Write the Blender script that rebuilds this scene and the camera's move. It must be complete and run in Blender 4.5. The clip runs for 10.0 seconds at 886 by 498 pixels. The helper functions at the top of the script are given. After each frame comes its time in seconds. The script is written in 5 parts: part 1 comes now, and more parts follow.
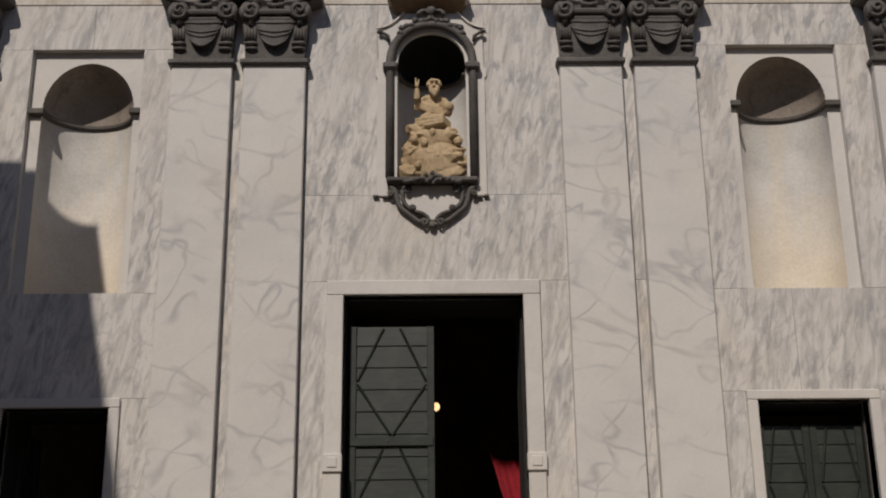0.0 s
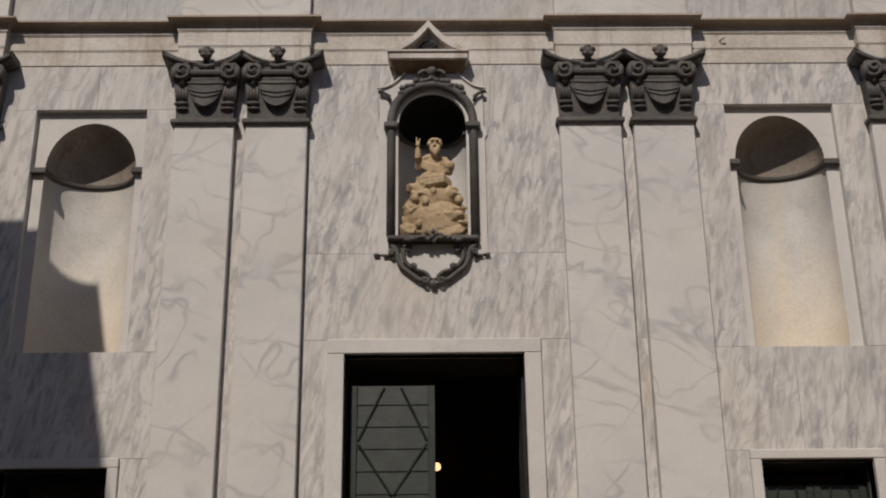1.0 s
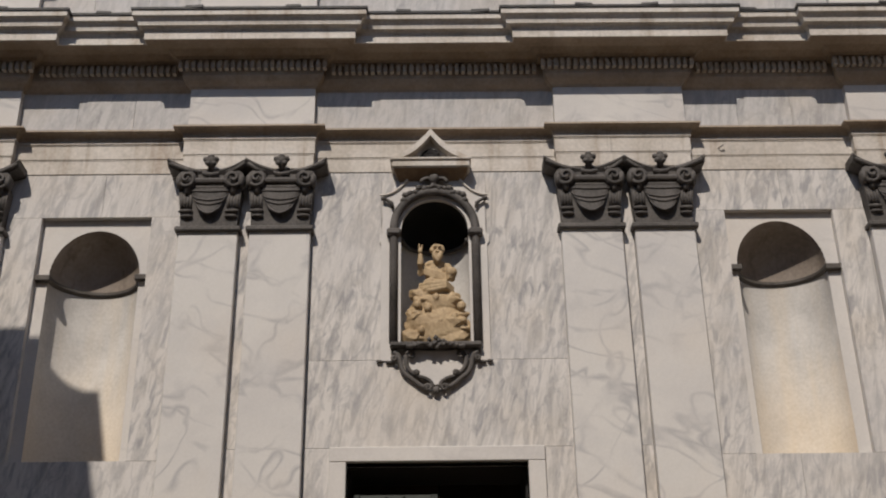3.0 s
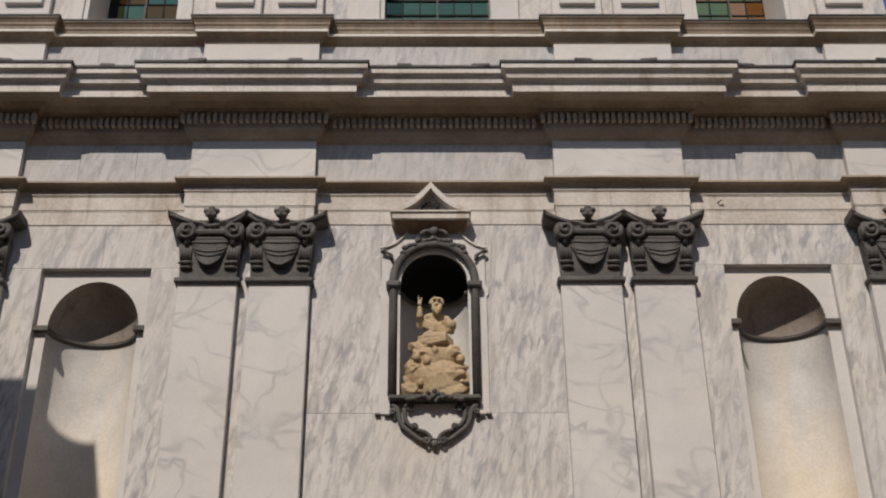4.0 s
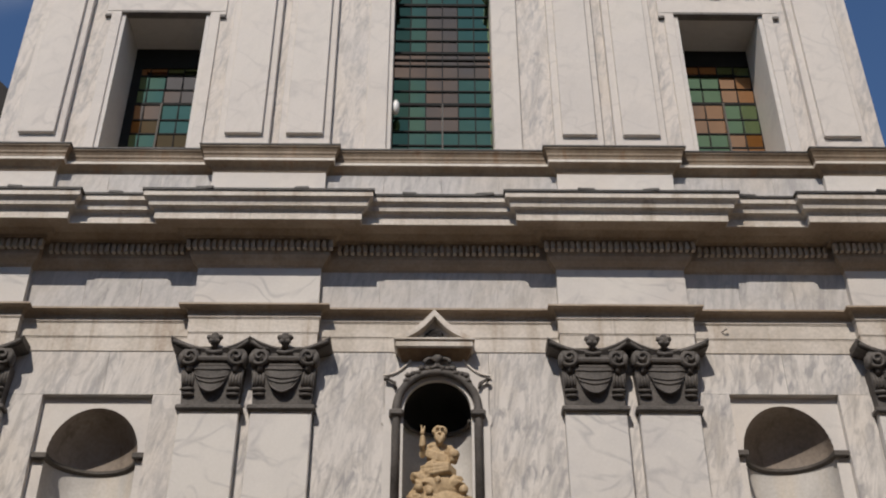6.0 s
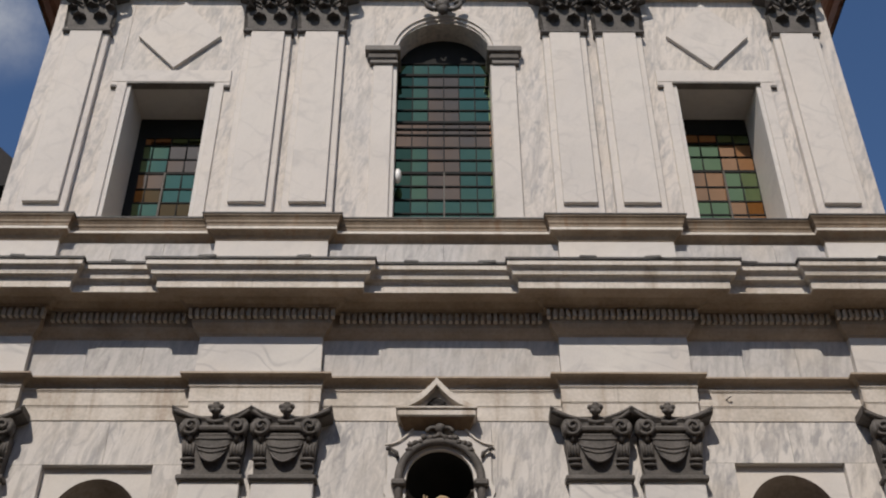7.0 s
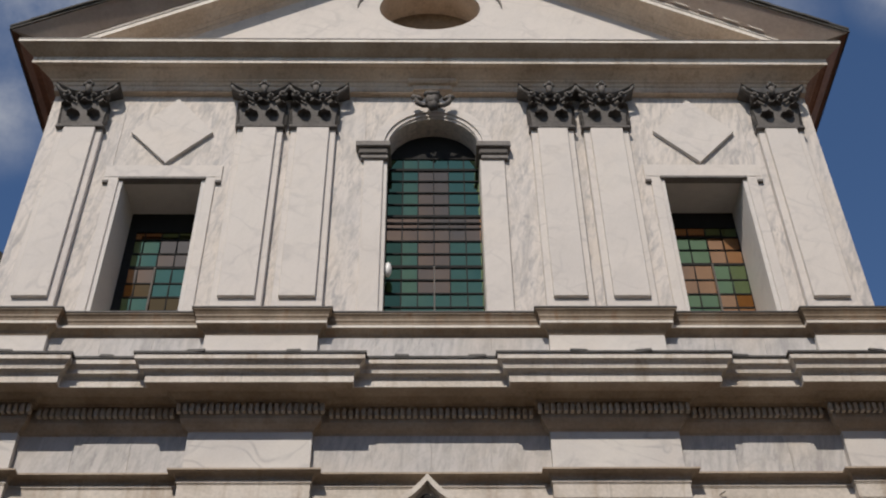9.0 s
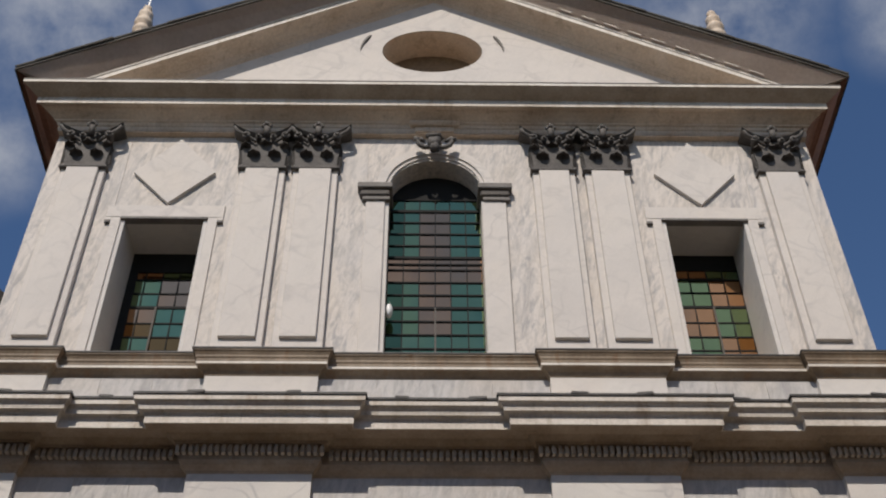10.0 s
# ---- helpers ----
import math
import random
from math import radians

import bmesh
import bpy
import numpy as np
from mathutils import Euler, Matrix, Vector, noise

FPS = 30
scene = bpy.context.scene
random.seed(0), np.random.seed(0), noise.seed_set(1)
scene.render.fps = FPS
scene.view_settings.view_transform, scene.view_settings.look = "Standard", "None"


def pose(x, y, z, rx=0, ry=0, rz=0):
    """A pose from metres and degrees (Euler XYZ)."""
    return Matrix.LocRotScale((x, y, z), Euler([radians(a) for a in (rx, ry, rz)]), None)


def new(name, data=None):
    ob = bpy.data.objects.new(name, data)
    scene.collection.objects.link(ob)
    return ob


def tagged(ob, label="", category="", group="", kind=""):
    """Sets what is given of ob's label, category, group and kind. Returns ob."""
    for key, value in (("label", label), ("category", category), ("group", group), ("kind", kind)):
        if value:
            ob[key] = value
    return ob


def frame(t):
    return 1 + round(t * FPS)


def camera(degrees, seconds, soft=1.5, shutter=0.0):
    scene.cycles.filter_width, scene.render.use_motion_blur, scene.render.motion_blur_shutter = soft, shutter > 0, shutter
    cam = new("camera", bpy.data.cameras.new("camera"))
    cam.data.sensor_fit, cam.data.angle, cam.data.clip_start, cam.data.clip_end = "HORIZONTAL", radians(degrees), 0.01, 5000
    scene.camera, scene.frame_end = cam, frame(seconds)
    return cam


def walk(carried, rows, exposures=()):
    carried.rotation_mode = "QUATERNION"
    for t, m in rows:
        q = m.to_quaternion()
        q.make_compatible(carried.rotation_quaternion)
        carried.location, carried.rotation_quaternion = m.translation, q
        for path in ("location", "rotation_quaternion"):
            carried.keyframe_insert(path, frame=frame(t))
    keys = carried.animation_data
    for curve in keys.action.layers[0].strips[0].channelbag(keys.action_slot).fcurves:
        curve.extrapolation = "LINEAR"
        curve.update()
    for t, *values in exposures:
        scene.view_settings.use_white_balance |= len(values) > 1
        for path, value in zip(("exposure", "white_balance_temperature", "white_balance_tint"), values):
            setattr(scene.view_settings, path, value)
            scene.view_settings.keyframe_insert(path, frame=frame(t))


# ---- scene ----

# camera: stands on the square and tilts up
CAM = (-0.14, 0.0, 1.6)
cam = camera(41.6, 10.0, soft=2.1)
ROWS = [
    (0.0, -0.835, 17.767, -0.609),
    (0.5, -0.856, 19.219, -0.668),
    (1.0, -0.825, 20.637, -0.672),
    (1.5, -0.752, 22.006, -0.675),
    (2.0, -0.715, 23.319, -0.753),
    (2.5, -0.736, 24.594, -0.885),
    (4.0, -0.817, 28.436, -0.510),
    (4.5, -0.833, 29.847, -0.381),
    (5.0, -0.797, 31.361, -0.192),
    (5.5, -0.697, 33.012, -0.066),
    (7.0, -0.515, 38.034, -0.168),
    (7.5, -0.649, 39.685, -0.368),
    (8.0, -0.811, 41.250, -0.560),
    (8.5, -0.965, 41.970, -0.678),
    (9.0, -1.195, 42.625, -0.773),
    (9.5, -1.350, 43.374, -0.810),
    (10.0, -1.141, 44.662, -0.428),
]
EXPOSURES = [(0.0, -0.07), (1.0, -0.07), (2.5, 0.04), (4.0, 0.17), (5.5, 0.23), (7.0, 0.21), (10.0, 0.22)]
walk(cam, [(t, pose(*CAM, 0, 0, yaw) @ pose(0, 0, 0, 90 + pitch) @ pose(0, 0, 0, 0, 0, roll)) for t, yaw, pitch, roll in ROWS], EXPOSURES)

# light: late-morning sun from behind, high on the left
SUN_WAY = Vector((0.30, 1.0, -0.98)).normalized()
sun = new("sun", bpy.data.lights.new("sun", "SUN"))
sun.data.energy, sun.data.angle, sun.data.color = 3.25, radians(0.6), (1.0, 0.905, 0.807)
sun.matrix_world = Matrix.Translation((-20, -40, 60)) @ SUN_WAY.to_track_quat("-Z", "Y").to_matrix().to_4x4()
world = bpy.data.worlds.new("sky")
scene.world = world
world.use_nodes = True
wn, wl = world.node_tree.nodes, world.node_tree.links
wn.clear()
w_out, w_bg, w_sky = wn.new("ShaderNodeOutputWorld"), wn.new("ShaderNodeBackground"), wn.new("ShaderNodeTexSky")
w_sky.sky_type, w_sky.sun_disc = "NISHITA", False
w_sky.sun_elevation, w_sky.sun_rotation = math.asin(-SUN_WAY.z), math.atan2(-SUN_WAY.x, -SUN_WAY.y)
w_sky.air_density, w_sky.dust_density, w_sky.ozone_density = 1.0, 0.1, 3.0
w_co, w_map, w_noise, w_ramp, w_mix = (wn.new("ShaderNodeTexCoord"), wn.new("ShaderNodeMapping"), wn.new("ShaderNodeTexNoise"),
                                       wn.new("ShaderNodeValToRGB"), wn.new("ShaderNodeMixRGB"))
w_map.inputs["Scale"].default_value = (2.6, 2.6, 2.0)
w_map.inputs["Location"].default_value = (0.15, 0.9, 0.35)
w_noise.inputs["Scale"].default_value, w_noise.inputs["Detail"].default_value, w_noise.inputs["Roughness"].default_value = 1.7, 7, 0.55
w_ramp.color_ramp.elements[0].position, w_ramp.color_ramp.elements[0].color = 0.40, (0, 0, 0, 1)
w_ramp.color_ramp.elements[1].position, w_ramp.color_ramp.elements[1].color = 0.62, (0.75, 0.75, 0.75, 1)
w_mix.inputs[2].default_value = (6.0, 6.1, 6.4, 1)
wl.new(w_co.outputs["Generated"], w_map.inputs[0])
wl.new(w_map.outputs[0], w_noise.inputs[0])
wl.new(w_noise.outputs["Fac"], w_ramp.inputs[0])
# fair-weather clouds: torn patches of a finer noise round a few directions
w_torn, w_tear = wn.new("ShaderNodeTexNoise"), wn.new("ShaderNodeValToRGB")
w_torn.inputs["Scale"].default_value, w_torn.inputs["Detail"].default_value, w_torn.inputs["Roughness"].default_value = 9.0, 8, 0.6
w_tear.color_ramp.elements[0].position, w_tear.color_ramp.elements[1].position = 0.36, 0.62
w_tear.color_ramp.elements[1].color = (0.72, 0.72, 0.72, 1)
wl.new(w_co.outputs["Generated"], w_torn.inputs[0])
wl.new(w_torn.outputs["Fac"], w_tear.inputs[0])
# unseen cloud bank, added away from the church to whiten and lift the fill
w_sep, w_south, w_bank = wn.new("ShaderNodeSeparateXYZ"), wn.new("ShaderNodeMapRange"), wn.new("ShaderNodeMath")
w_south.inputs["From Min"].default_value, w_south.inputs["From Max"].default_value = 0.35, -0.25
w_bank.operation = "MULTIPLY"
wl.new(w_co.outputs["Generated"], w_sep.inputs[0])
wl.new(w_sep.outputs[1], w_south.inputs["Value"])
wl.new(w_south.outputs[0], w_bank.inputs[0])
wl.new(w_ramp.outputs[0], w_bank.inputs[1])
w_cloud = w_bank.outputs[0]
for way, reach in [((-0.29, 0.538, 0.79), 0.13), ((-0.15, 0.52, 0.84), 0.07), ((0.24, 0.535, 0.81), 0.12), ((0.375, 0.51, 0.775), 0.07), ((-0.345, 0.61, 0.715), 0.07),
                   ((-0.42, 0.45, 0.79), 0.10), ((0.05, 0.40, 0.915), 0.14)]:
    w_far, w_fade, w_cut, w_join = wn.new("ShaderNodeVectorMath"), wn.new("ShaderNodeMapRange"), wn.new("ShaderNodeMath"), wn.new("ShaderNodeMath")
    w_far.operation, w_fade.interpolation_type, w_cut.operation, w_join.operation = "DISTANCE", "SMOOTHSTEP", "MULTIPLY", "MAXIMUM"
    w_far.inputs[1].default_value = way
    w_fade.inputs["From Min"].default_value, w_fade.inputs["From Max"].default_value = 0.0, reach
    w_fade.inputs["To Min"].default_value, w_fade.inputs["To Max"].default_value = 1.0, 0.0
    wl.new(w_co.outputs["Generated"], w_far.inputs[0])
    wl.new(w_far.outputs["Value"], w_fade.inputs["Value"])
    wl.new(w_fade.outputs[0], w_cut.inputs[0])
    wl.new(w_tear.outputs[0], w_cut.inputs[1])
    wl.new(w_cloud, w_join.inputs[0])
    wl.new(w_cut.outputs[0], w_join.inputs[1])
    w_cloud = w_join.outputs[0]
wl.new(w_cloud, w_mix.inputs[0])
w_tint = wn.new("ShaderNodeMixRGB")
w_tint.blend_type, w_tint.inputs[0].default_value, w_tint.inputs[2].default_value = "MULTIPLY", 1.0, (0.84, 0.97, 1.12, 1)
wl.new(w_sky.outputs[0], w_tint.inputs[1])
wl.new(w_tint.outputs[0], w_mix.inputs[1])
wl.new(w_mix.outputs[0], w_bg.inputs[0])
wl.new(w_bg.outputs[0], w_out.inputs[0])
w_bg.inputs[1].default_value = 0.072


# ---- materials ----
class Mat:
    """A small node-graph writer round one Principled shader."""

    def __init__(self, name, rough=0.6, metal=0.0):
        self.m = bpy.data.materials.new(name)
        self.m.use_nodes = True
        self.n, self.l = self.m.node_tree.nodes, self.m.node_tree.links
        self.b = self.n["Principled BSDF"]
        self.b.inputs["Roughness"].default_value, self.b.inputs["Metallic"].default_value = rough, metal

    def coords(self, scale=(1, 1, 1), turn=(0, 0, 0), spread=0.0):
        co, mp = self.n.new("ShaderNodeTexCoord"), self.n.new("ShaderNodeMapping")
        mp.vector_type = "TEXTURE"
        mp.inputs["Scale"].default_value = [1 / a for a in scale]
        mp.inputs["Rotation"].default_value = [radians(a) for a in turn]
        src = co.outputs["Object"]
        if spread:
            info, mul, add = self.n.new("ShaderNodeObjectInfo"), self.n.new("ShaderNodeVectorMath"), self.n.new("ShaderNodeVectorMath")
            mul.operation, add.operation = "SCALE", "ADD"
            mul.inputs[0].default_value = (spread, spread * 1.7, spread * 2.3)
            self.l.new(info.outputs["Random"], mul.inputs["Scale"])
            self.l.new(src, add.inputs[0])
            self.l.new(mul.outputs[0], add.inputs[1])
            src = add.outputs[0]
        self.l.new(src, mp.inputs[0])
        return mp.outputs[0]

    def noise(self, vec, scale, detail=5, rough=0.55, distort=0.0):
        t = self.n.new("ShaderNodeTexNoise")
        for k, v in (("Scale", scale), ("Detail", detail), ("Roughness", rough), ("Distortion", distort)):
            t.inputs[k].default_value = v
        self.l.new(vec, t.inputs["Vector"])
        return t.outputs["Fac"]

    def ramp(self, fac, *stops):
        r = self.n.new("ShaderNodeValToRGB")
        e = r.color_ramp.elements
        while len(e) < len(stops):
            e.new(0.5)
        for el, (p, c) in zip(e, stops):
            el.position = p
            el.color = (*(c if isinstance(c, tuple) else (c, c, c)), 1)
        self.l.new(fac, r.inputs[0])
        return r.outputs[0]

    def vein(self, fac, width):
        """A thin line where the noise crosses its middle."""
        a, b, c = (self.n.new("ShaderNodeMath") for _ in range(3))
        a.operation, b.operation, c.operation = "SUBTRACT", "ABSOLUTE", "DIVIDE"
        a.inputs[1].default_value, c.inputs[1].default_value = 0.5, width
        self.l.new(fac, a.inputs[0]), self.l.new(a.outputs[0], b.inputs[0]), self.l.new(b.outputs[0], c.inputs[0])
        return self.ramp(c.outputs[0], (0.0, 1.0), (1.0, 0.0))

    def math(self, op, a, b):
        m = self.n.new("ShaderNodeMath")
        m.operation = op
        for i, v in enumerate((a, b)):
            if isinstance(v, (int, float)):
                m.inputs[i].default_value = v
            else:
                self.l.new(v, m.inputs[i])
        return m.outputs[0]

    def mix(self, fac, a, b, kind="MIX"):
        m = self.n.new("ShaderNodeMixRGB")
        m.blend_type = kind
        for i, v in enumerate((fac, a, b)):
            if isinstance(v, (int, float)):
                m.inputs[i].default_value = v if i == 0 else (v, v, v, 1)
            elif isinstance(v, tuple):
                m.inputs[i].default_value = (*v, 1)
            else:
                self.l.new(v, m.inputs[i])
        return m.outputs[0]

    def done(self, colour, bump=None, strength=0.2, distance=0.01, rough=None):
        if isinstance(colour, tuple):
            self.b.inputs["Base Color"].default_value = (*colour, 1)
        else:
            self.l.new(colour, self.b.inputs["Base Color"])
        if bump is not None:
            bp = self.n.new("ShaderNodeBump")
            bp.inputs["Strength"].default_value, bp.inputs["Distance"].default_value = strength, distance
            self.l.new(bump, bp.inputs["Height"])
            self.l.new(bp.outputs[0], self.b.inputs["Normal"])
        if rough is not None:
            self.l.new(rough, self.b.inputs["Roughness"])
        return self.m


def marble_bay(name, depth, ground_tone):
    """Slabs of white marble with short grey strokes that lean steeply."""
    m = Mat(name, 0.75)
    m.b.inputs["Specular IOR Level"].default_value = 0.25
    v = m.coords((1.0, 1.0, 0.19), (0, 9, 0), 40)
    w = m.coords((1.0, 1.0, 0.30), (0, 12, 0), 23)
    big = m.noise(v, 6.4, 5, 0.62, 0.8)
    base = m.ramp(big, (0.30, tuple(c * (1 - 0.50 * depth) for c in ground_tone)), (0.45, tuple(c * (1 - 0.18 * depth) for c in ground_tone)), (0.56, ground_tone))
    stroke = m.ramp(m.noise(w, 10.0, 3, 0.5, 0.7), (0.50, 0.0), (0.66, 0.85 * depth))
    gate = m.ramp(m.noise(m.coords((1, 1, 0.6), (0, 20, 0), 12), 1.6, 3), (0.36, 0.4), (0.60, 1.0))
    base = m.mix(m.math("MULTIPLY", stroke, gate), base, (0.235, 0.23, 0.235))
    line = m.vein(m.noise(m.coords((1, 1, 0.35), (0, 16, 0), 31), 2.1, 4, 0.5, 1.4), 0.035)
    base = m.mix(m.math("MULTIPLY", line, 0.45 * depth), base, (0.25, 0.245, 0.25))
    stain = m.ramp(m.noise(m.coords(), 0.8, 4), (0.48, 0.0), (0.75, 0.4))
    base = m.mix(stain, base, (0.55, 0.465, 0.36))
    patch = m.ramp(m.noise(m.coords((1, 1, 1), (0, 0, 0), 19), 0.5, 2), (0.4, 0.0), (0.7, 0.35))
    base = m.mix(patch, base, (0.46, 0.445, 0.44))
    fine = m.noise(m.coords(), 26, 4)
    base = m.mix(0.12, base, m.ramp(fine, (0.3, 0.35), (0.7, 0.7)))
    return m.done(base, fine, 0.12, 0.004)


def marble_pale(name, veins=0.95, warm=1.0, rosy=0.0):
    """Cream-white marble with soft wandering veins."""
    m = Mat(name, 0.75)
    m.b.inputs["Specular IOR Level"].default_value = 0.25
    v = m.coords((0.55, 1.0, 1.0), (0, -28, 0), 31)
    base = m.ramp(m.noise(v, 0.8, 4), (0.33, (0.51, 0.487, 0.465)), (0.55, (0.58, 0.555 * warm, 0.52 * warm)), (0.75, (0.56, 0.537, 0.50)))
    # long soft veins that fall to one side, broken up by a gate
    l1 = m.vein(m.noise(m.coords((0.42, 1, 1.0), (0, 24, 0), 31), 1.75, 2, 0.4, 0.3), 0.030)
    l2 = m.vein(m.noise(m.coords((0.9, 1, 0.55), (0, 40, 0), 17), 1.35, 2, 0.45, 0.3), 0.024)
    gate = m.ramp(m.noise(m.coords((1, 1, 1), (0, 0, 0), 21), 1.5, 3), (0.37, 0.0), (0.62, 0.9 * veins))
    base = m.mix(m.math("MULTIPLY", m.math("MAXIMUM", m.math("MULTIPLY", l1, 0.9), l2), gate), base, (0.325, 0.315, 0.318))
    cloud = m.ramp(m.noise(m.coords((0.5, 1.0, 1.0), (0, 24, 0), 31), 1.9, 4, 0.55, 0.5), (0.50, 0.0), (0.78, 0.42))
    base = m.mix(cloud, base, (0.45, 0.437, 0.43))
    warmth = m.ramp(m.noise(m.coords(), 0.55, 3), (0.5, 0.0), (0.72, 0.45))
    base = m.mix(warmth, base, (0.59, 0.525, 0.45))
    # fine slanting mottle of the crystalline stone
    mottle = m.ramp(m.noise(m.coords((1, 1, 0.4), (0, 24, 0), 29), 5.5, 4, 0.6, 0.6), (0.48, 0.0), (0.70, 0.10 + 0.65 * rosy))
    base = m.mix(mottle, base, (0.40, 0.385, 0.37))
    base = m.mix(rosy, base, (0.565, 0.50, 0.435))
    fine = m.noise(m.coords(), 30, 4)
    base = m.mix(0.1, base, m.ramp(fine, (0.3, 0.38), (0.7, 0.72)))
    return m.done(base, fine, 0.1, 0.004)


def stained_trim(name, low, mid_tone, high, runs, rust=(0.27, 0.20, 0.135)):
    """Weathered pale stone of the mouldings with brown runs of rain water."""
    m = Mat(name, 0.65)
    v = m.coords()
    base = m.ramp(m.noise(v, 1.3, 6), (0.32, low), (0.52, mid_tone), (0.7, high))
    run = m.ramp(m.noise(m.coords((3.2, 3.2, 0.25)), 1.4, 4), (0.54, 0.0), (0.70, runs))
    base = m.mix(run, base, rust)
    # a few narrow black-brown drips
    drip = m.ramp(m.noise(m.coords((4.5, 4.5, 0.35)), 2.2, 3), (0.67, 0.0), (0.80, 0.6 * runs))
    base = m.mix(drip, base, tuple(0.38 * c for c in rust))
    fine = m.noise(v, 18, 5)
    base = m.mix(0.25, base, m.ramp(fine, (0.3, tuple(0.5 * c for c in mid_tone)), (0.7, tuple(1.5 * c for c in mid_tone))))
    return m.done(base, fine, 0.25, 0.006)


def plaster():
    """Grey-white niche plaster, stained ochre where the damp stands at its foot."""
    m = Mat("niche_plaster", 0.85)
    v = m.coords()
    base = m.ramp(m.noise(v, 1.6, 6), (0.35, (0.36, 0.342, 0.318)), (0.65, (0.495, 0.472, 0.437)))
    sep = m.n.new("ShaderNodeSeparateXYZ")
    m.l.new(v, sep.inputs[0])
    h = m.math("ADD", sep.outputs[2], m.math("MULTIPLY", m.noise(v, 1.5, 4), 1.6))
    runs = m.ramp(m.noise(m.coords((2.6, 2.6, 0.25)), 1.5, 4), (0.47, 0.0), (0.68, 0.55))
    base = m.mix(runs, base, (0.48, 0.415, 0.325))
    damp = m.ramp(m.math("DIVIDE", m.math("SUBTRACT", h, 6.8), 2.0), (0.0, 0.60), (0.55, 0.28), (1.0, 0.0))
    base = m.mix(damp, base, (0.55, 0.42, 0.255))
    fine = m.noise(v, 22, 5)
    base = m.mix(0.15, base, m.ramp(fine, (0.3, 0.3), (0.7, 0.8)))
    return m.done(base, fine, 0.25, 0.006)


def rough_stone(name, dark, light, scale=7.0, rough=0.75, bump=0.5):
    m = Mat(name, rough)
    v = m.coords((1, 1, 1), (0, 0, 0), 9)
    big = m.noise(v, scale * 0.3, 4)
    fine = m.noise(v, scale * 4, 5)
    base = m.ramp(m.mix(0.45, big, fine), (0.35, dark), (0.65, light))
    return m.done(base, fine, bump, 0.012)


def painted_wood():
    m = Mat("green_painted_wood", 0.55)
    grain = m.noise(m.coords((1.2, 1, 14), (0, 0, 0), 11), 3.0, 5)
    wear = m.ramp(m.noise(m.coords(), 4, 6), (0.52, 0.0), (0.75, 0.6))
    base = m.ramp(grain, (0.35, (0.009, 0.013, 0.010)), (0.65, (0.020, 0.026, 0.019)))
    base = m.mix(wear, base, (0.042, 0.048, 0.034))
    return m.done(base, grain, 0.3, 0.006)


def glass_pane(name, a, b):
    """Old coloured glass, slightly wavy, seen from the outside."""
    m = Mat(name, 0.05, 1.0)
    v = m.coords((1, 1, 1), (0, 0, 0), 13)
    base = m.mix(m.noise(v, 3, 3), a, b)
    return m.done(base, m.noise(v, 4, 2), 0.02, 0.01)


M_BAY, M_PIL = marble_bay("streaked_marble", 1.0, (0.60, 0.565, 0.525)), marble_pale("veined_marble")
M_BAYUP = marble_bay("faintly_streaked_marble", 0.8, (0.605, 0.55, 0.495))
M_GREY = marble_bay("grey_streaked_marble", 0.75, (0.475, 0.457, 0.44))
M_PILUP = marble_pale("faintly_veined_marble", 0.75, 0.985, 0.35)
M_FRAME = marble_pale("plain_marble", 0.3, 1.0, 0.15)
M_TRIM, M_PLASTER = stained_trim("weathered_trim_stone", (0.34, 0.295, 0.24), (0.49, 0.445, 0.39), (0.55, 0.51, 0.46), 0.8), plaster()
M_LEDGE = stained_trim("ochre_stained_stone", (0.115, 0.078, 0.046), (0.20, 0.15, 0.10), (0.32, 0.26, 0.19), 0.9, (0.18, 0.095, 0.042))
# darker copy of the trim that puts overhang shade into its brown
M_BED = stained_trim("shaded_weathered_stone", (0.225, 0.168, 0.115), (0.335, 0.267, 0.20), (0.415, 0.345, 0.265), 0.7)
M_WARM = stained_trim("warm_weathered_stone", (0.45, 0.345, 0.25), (0.56, 0.46, 0.36), (0.62, 0.53, 0.435), 0.6)
M_PALE = stained_trim("pale_trim_stone", (0.48, 0.43, 0.37), (0.58, 0.535, 0.475), (0.61, 0.57, 0.52), 0.45)
M_CROWN = stained_trim("rain_stained_trim", (0.39, 0.345, 0.29), (0.515, 0.47, 0.415), (0.575, 0.535, 0.48), 0.7)
M_DARK = rough_stone("dark_grey_stone", (0.042, 0.037, 0.033), (0.122, 0.110, 0.100), 8)
M_IMPOST = rough_stone("brown_grey_stone", (0.10, 0.09, 0.08), (0.19, 0.175, 0.16), 6)
M_STATUE = rough_stone("ochre_stone", (0.26, 0.18, 0.095), (0.50, 0.375, 0.225), 6)
M_WOOD = painted_wood()
M_LEAD = rough_stone("lead_flashing", (0.022, 0.02, 0.018), (0.055, 0.05, 0.045), 5, 0.6, 0.3)
M_ROOF = rough_stone("slate_roof", (0.028, 0.026, 0.023), (0.075, 0.068, 0.055), 5, 0.85, 0.8)
M_EAVE = rough_stone("red_brown_eaves_paint", (0.17, 0.075, 0.045), (0.30, 0.14, 0.085), 3, 0.7, 0.2)
M_SOFFIT = rough_stone("grey_eaves_board", (0.52, 0.42, 0.35), (0.66, 0.555, 0.475), 3, 0.8, 0.25)
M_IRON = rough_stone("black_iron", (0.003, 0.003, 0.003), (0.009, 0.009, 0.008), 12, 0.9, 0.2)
M_SHADE = rough_stone("shade_black", (0.008, 0.007, 0.007), (0.02, 0.017, 0.016), 3, 0.9, 0.4)
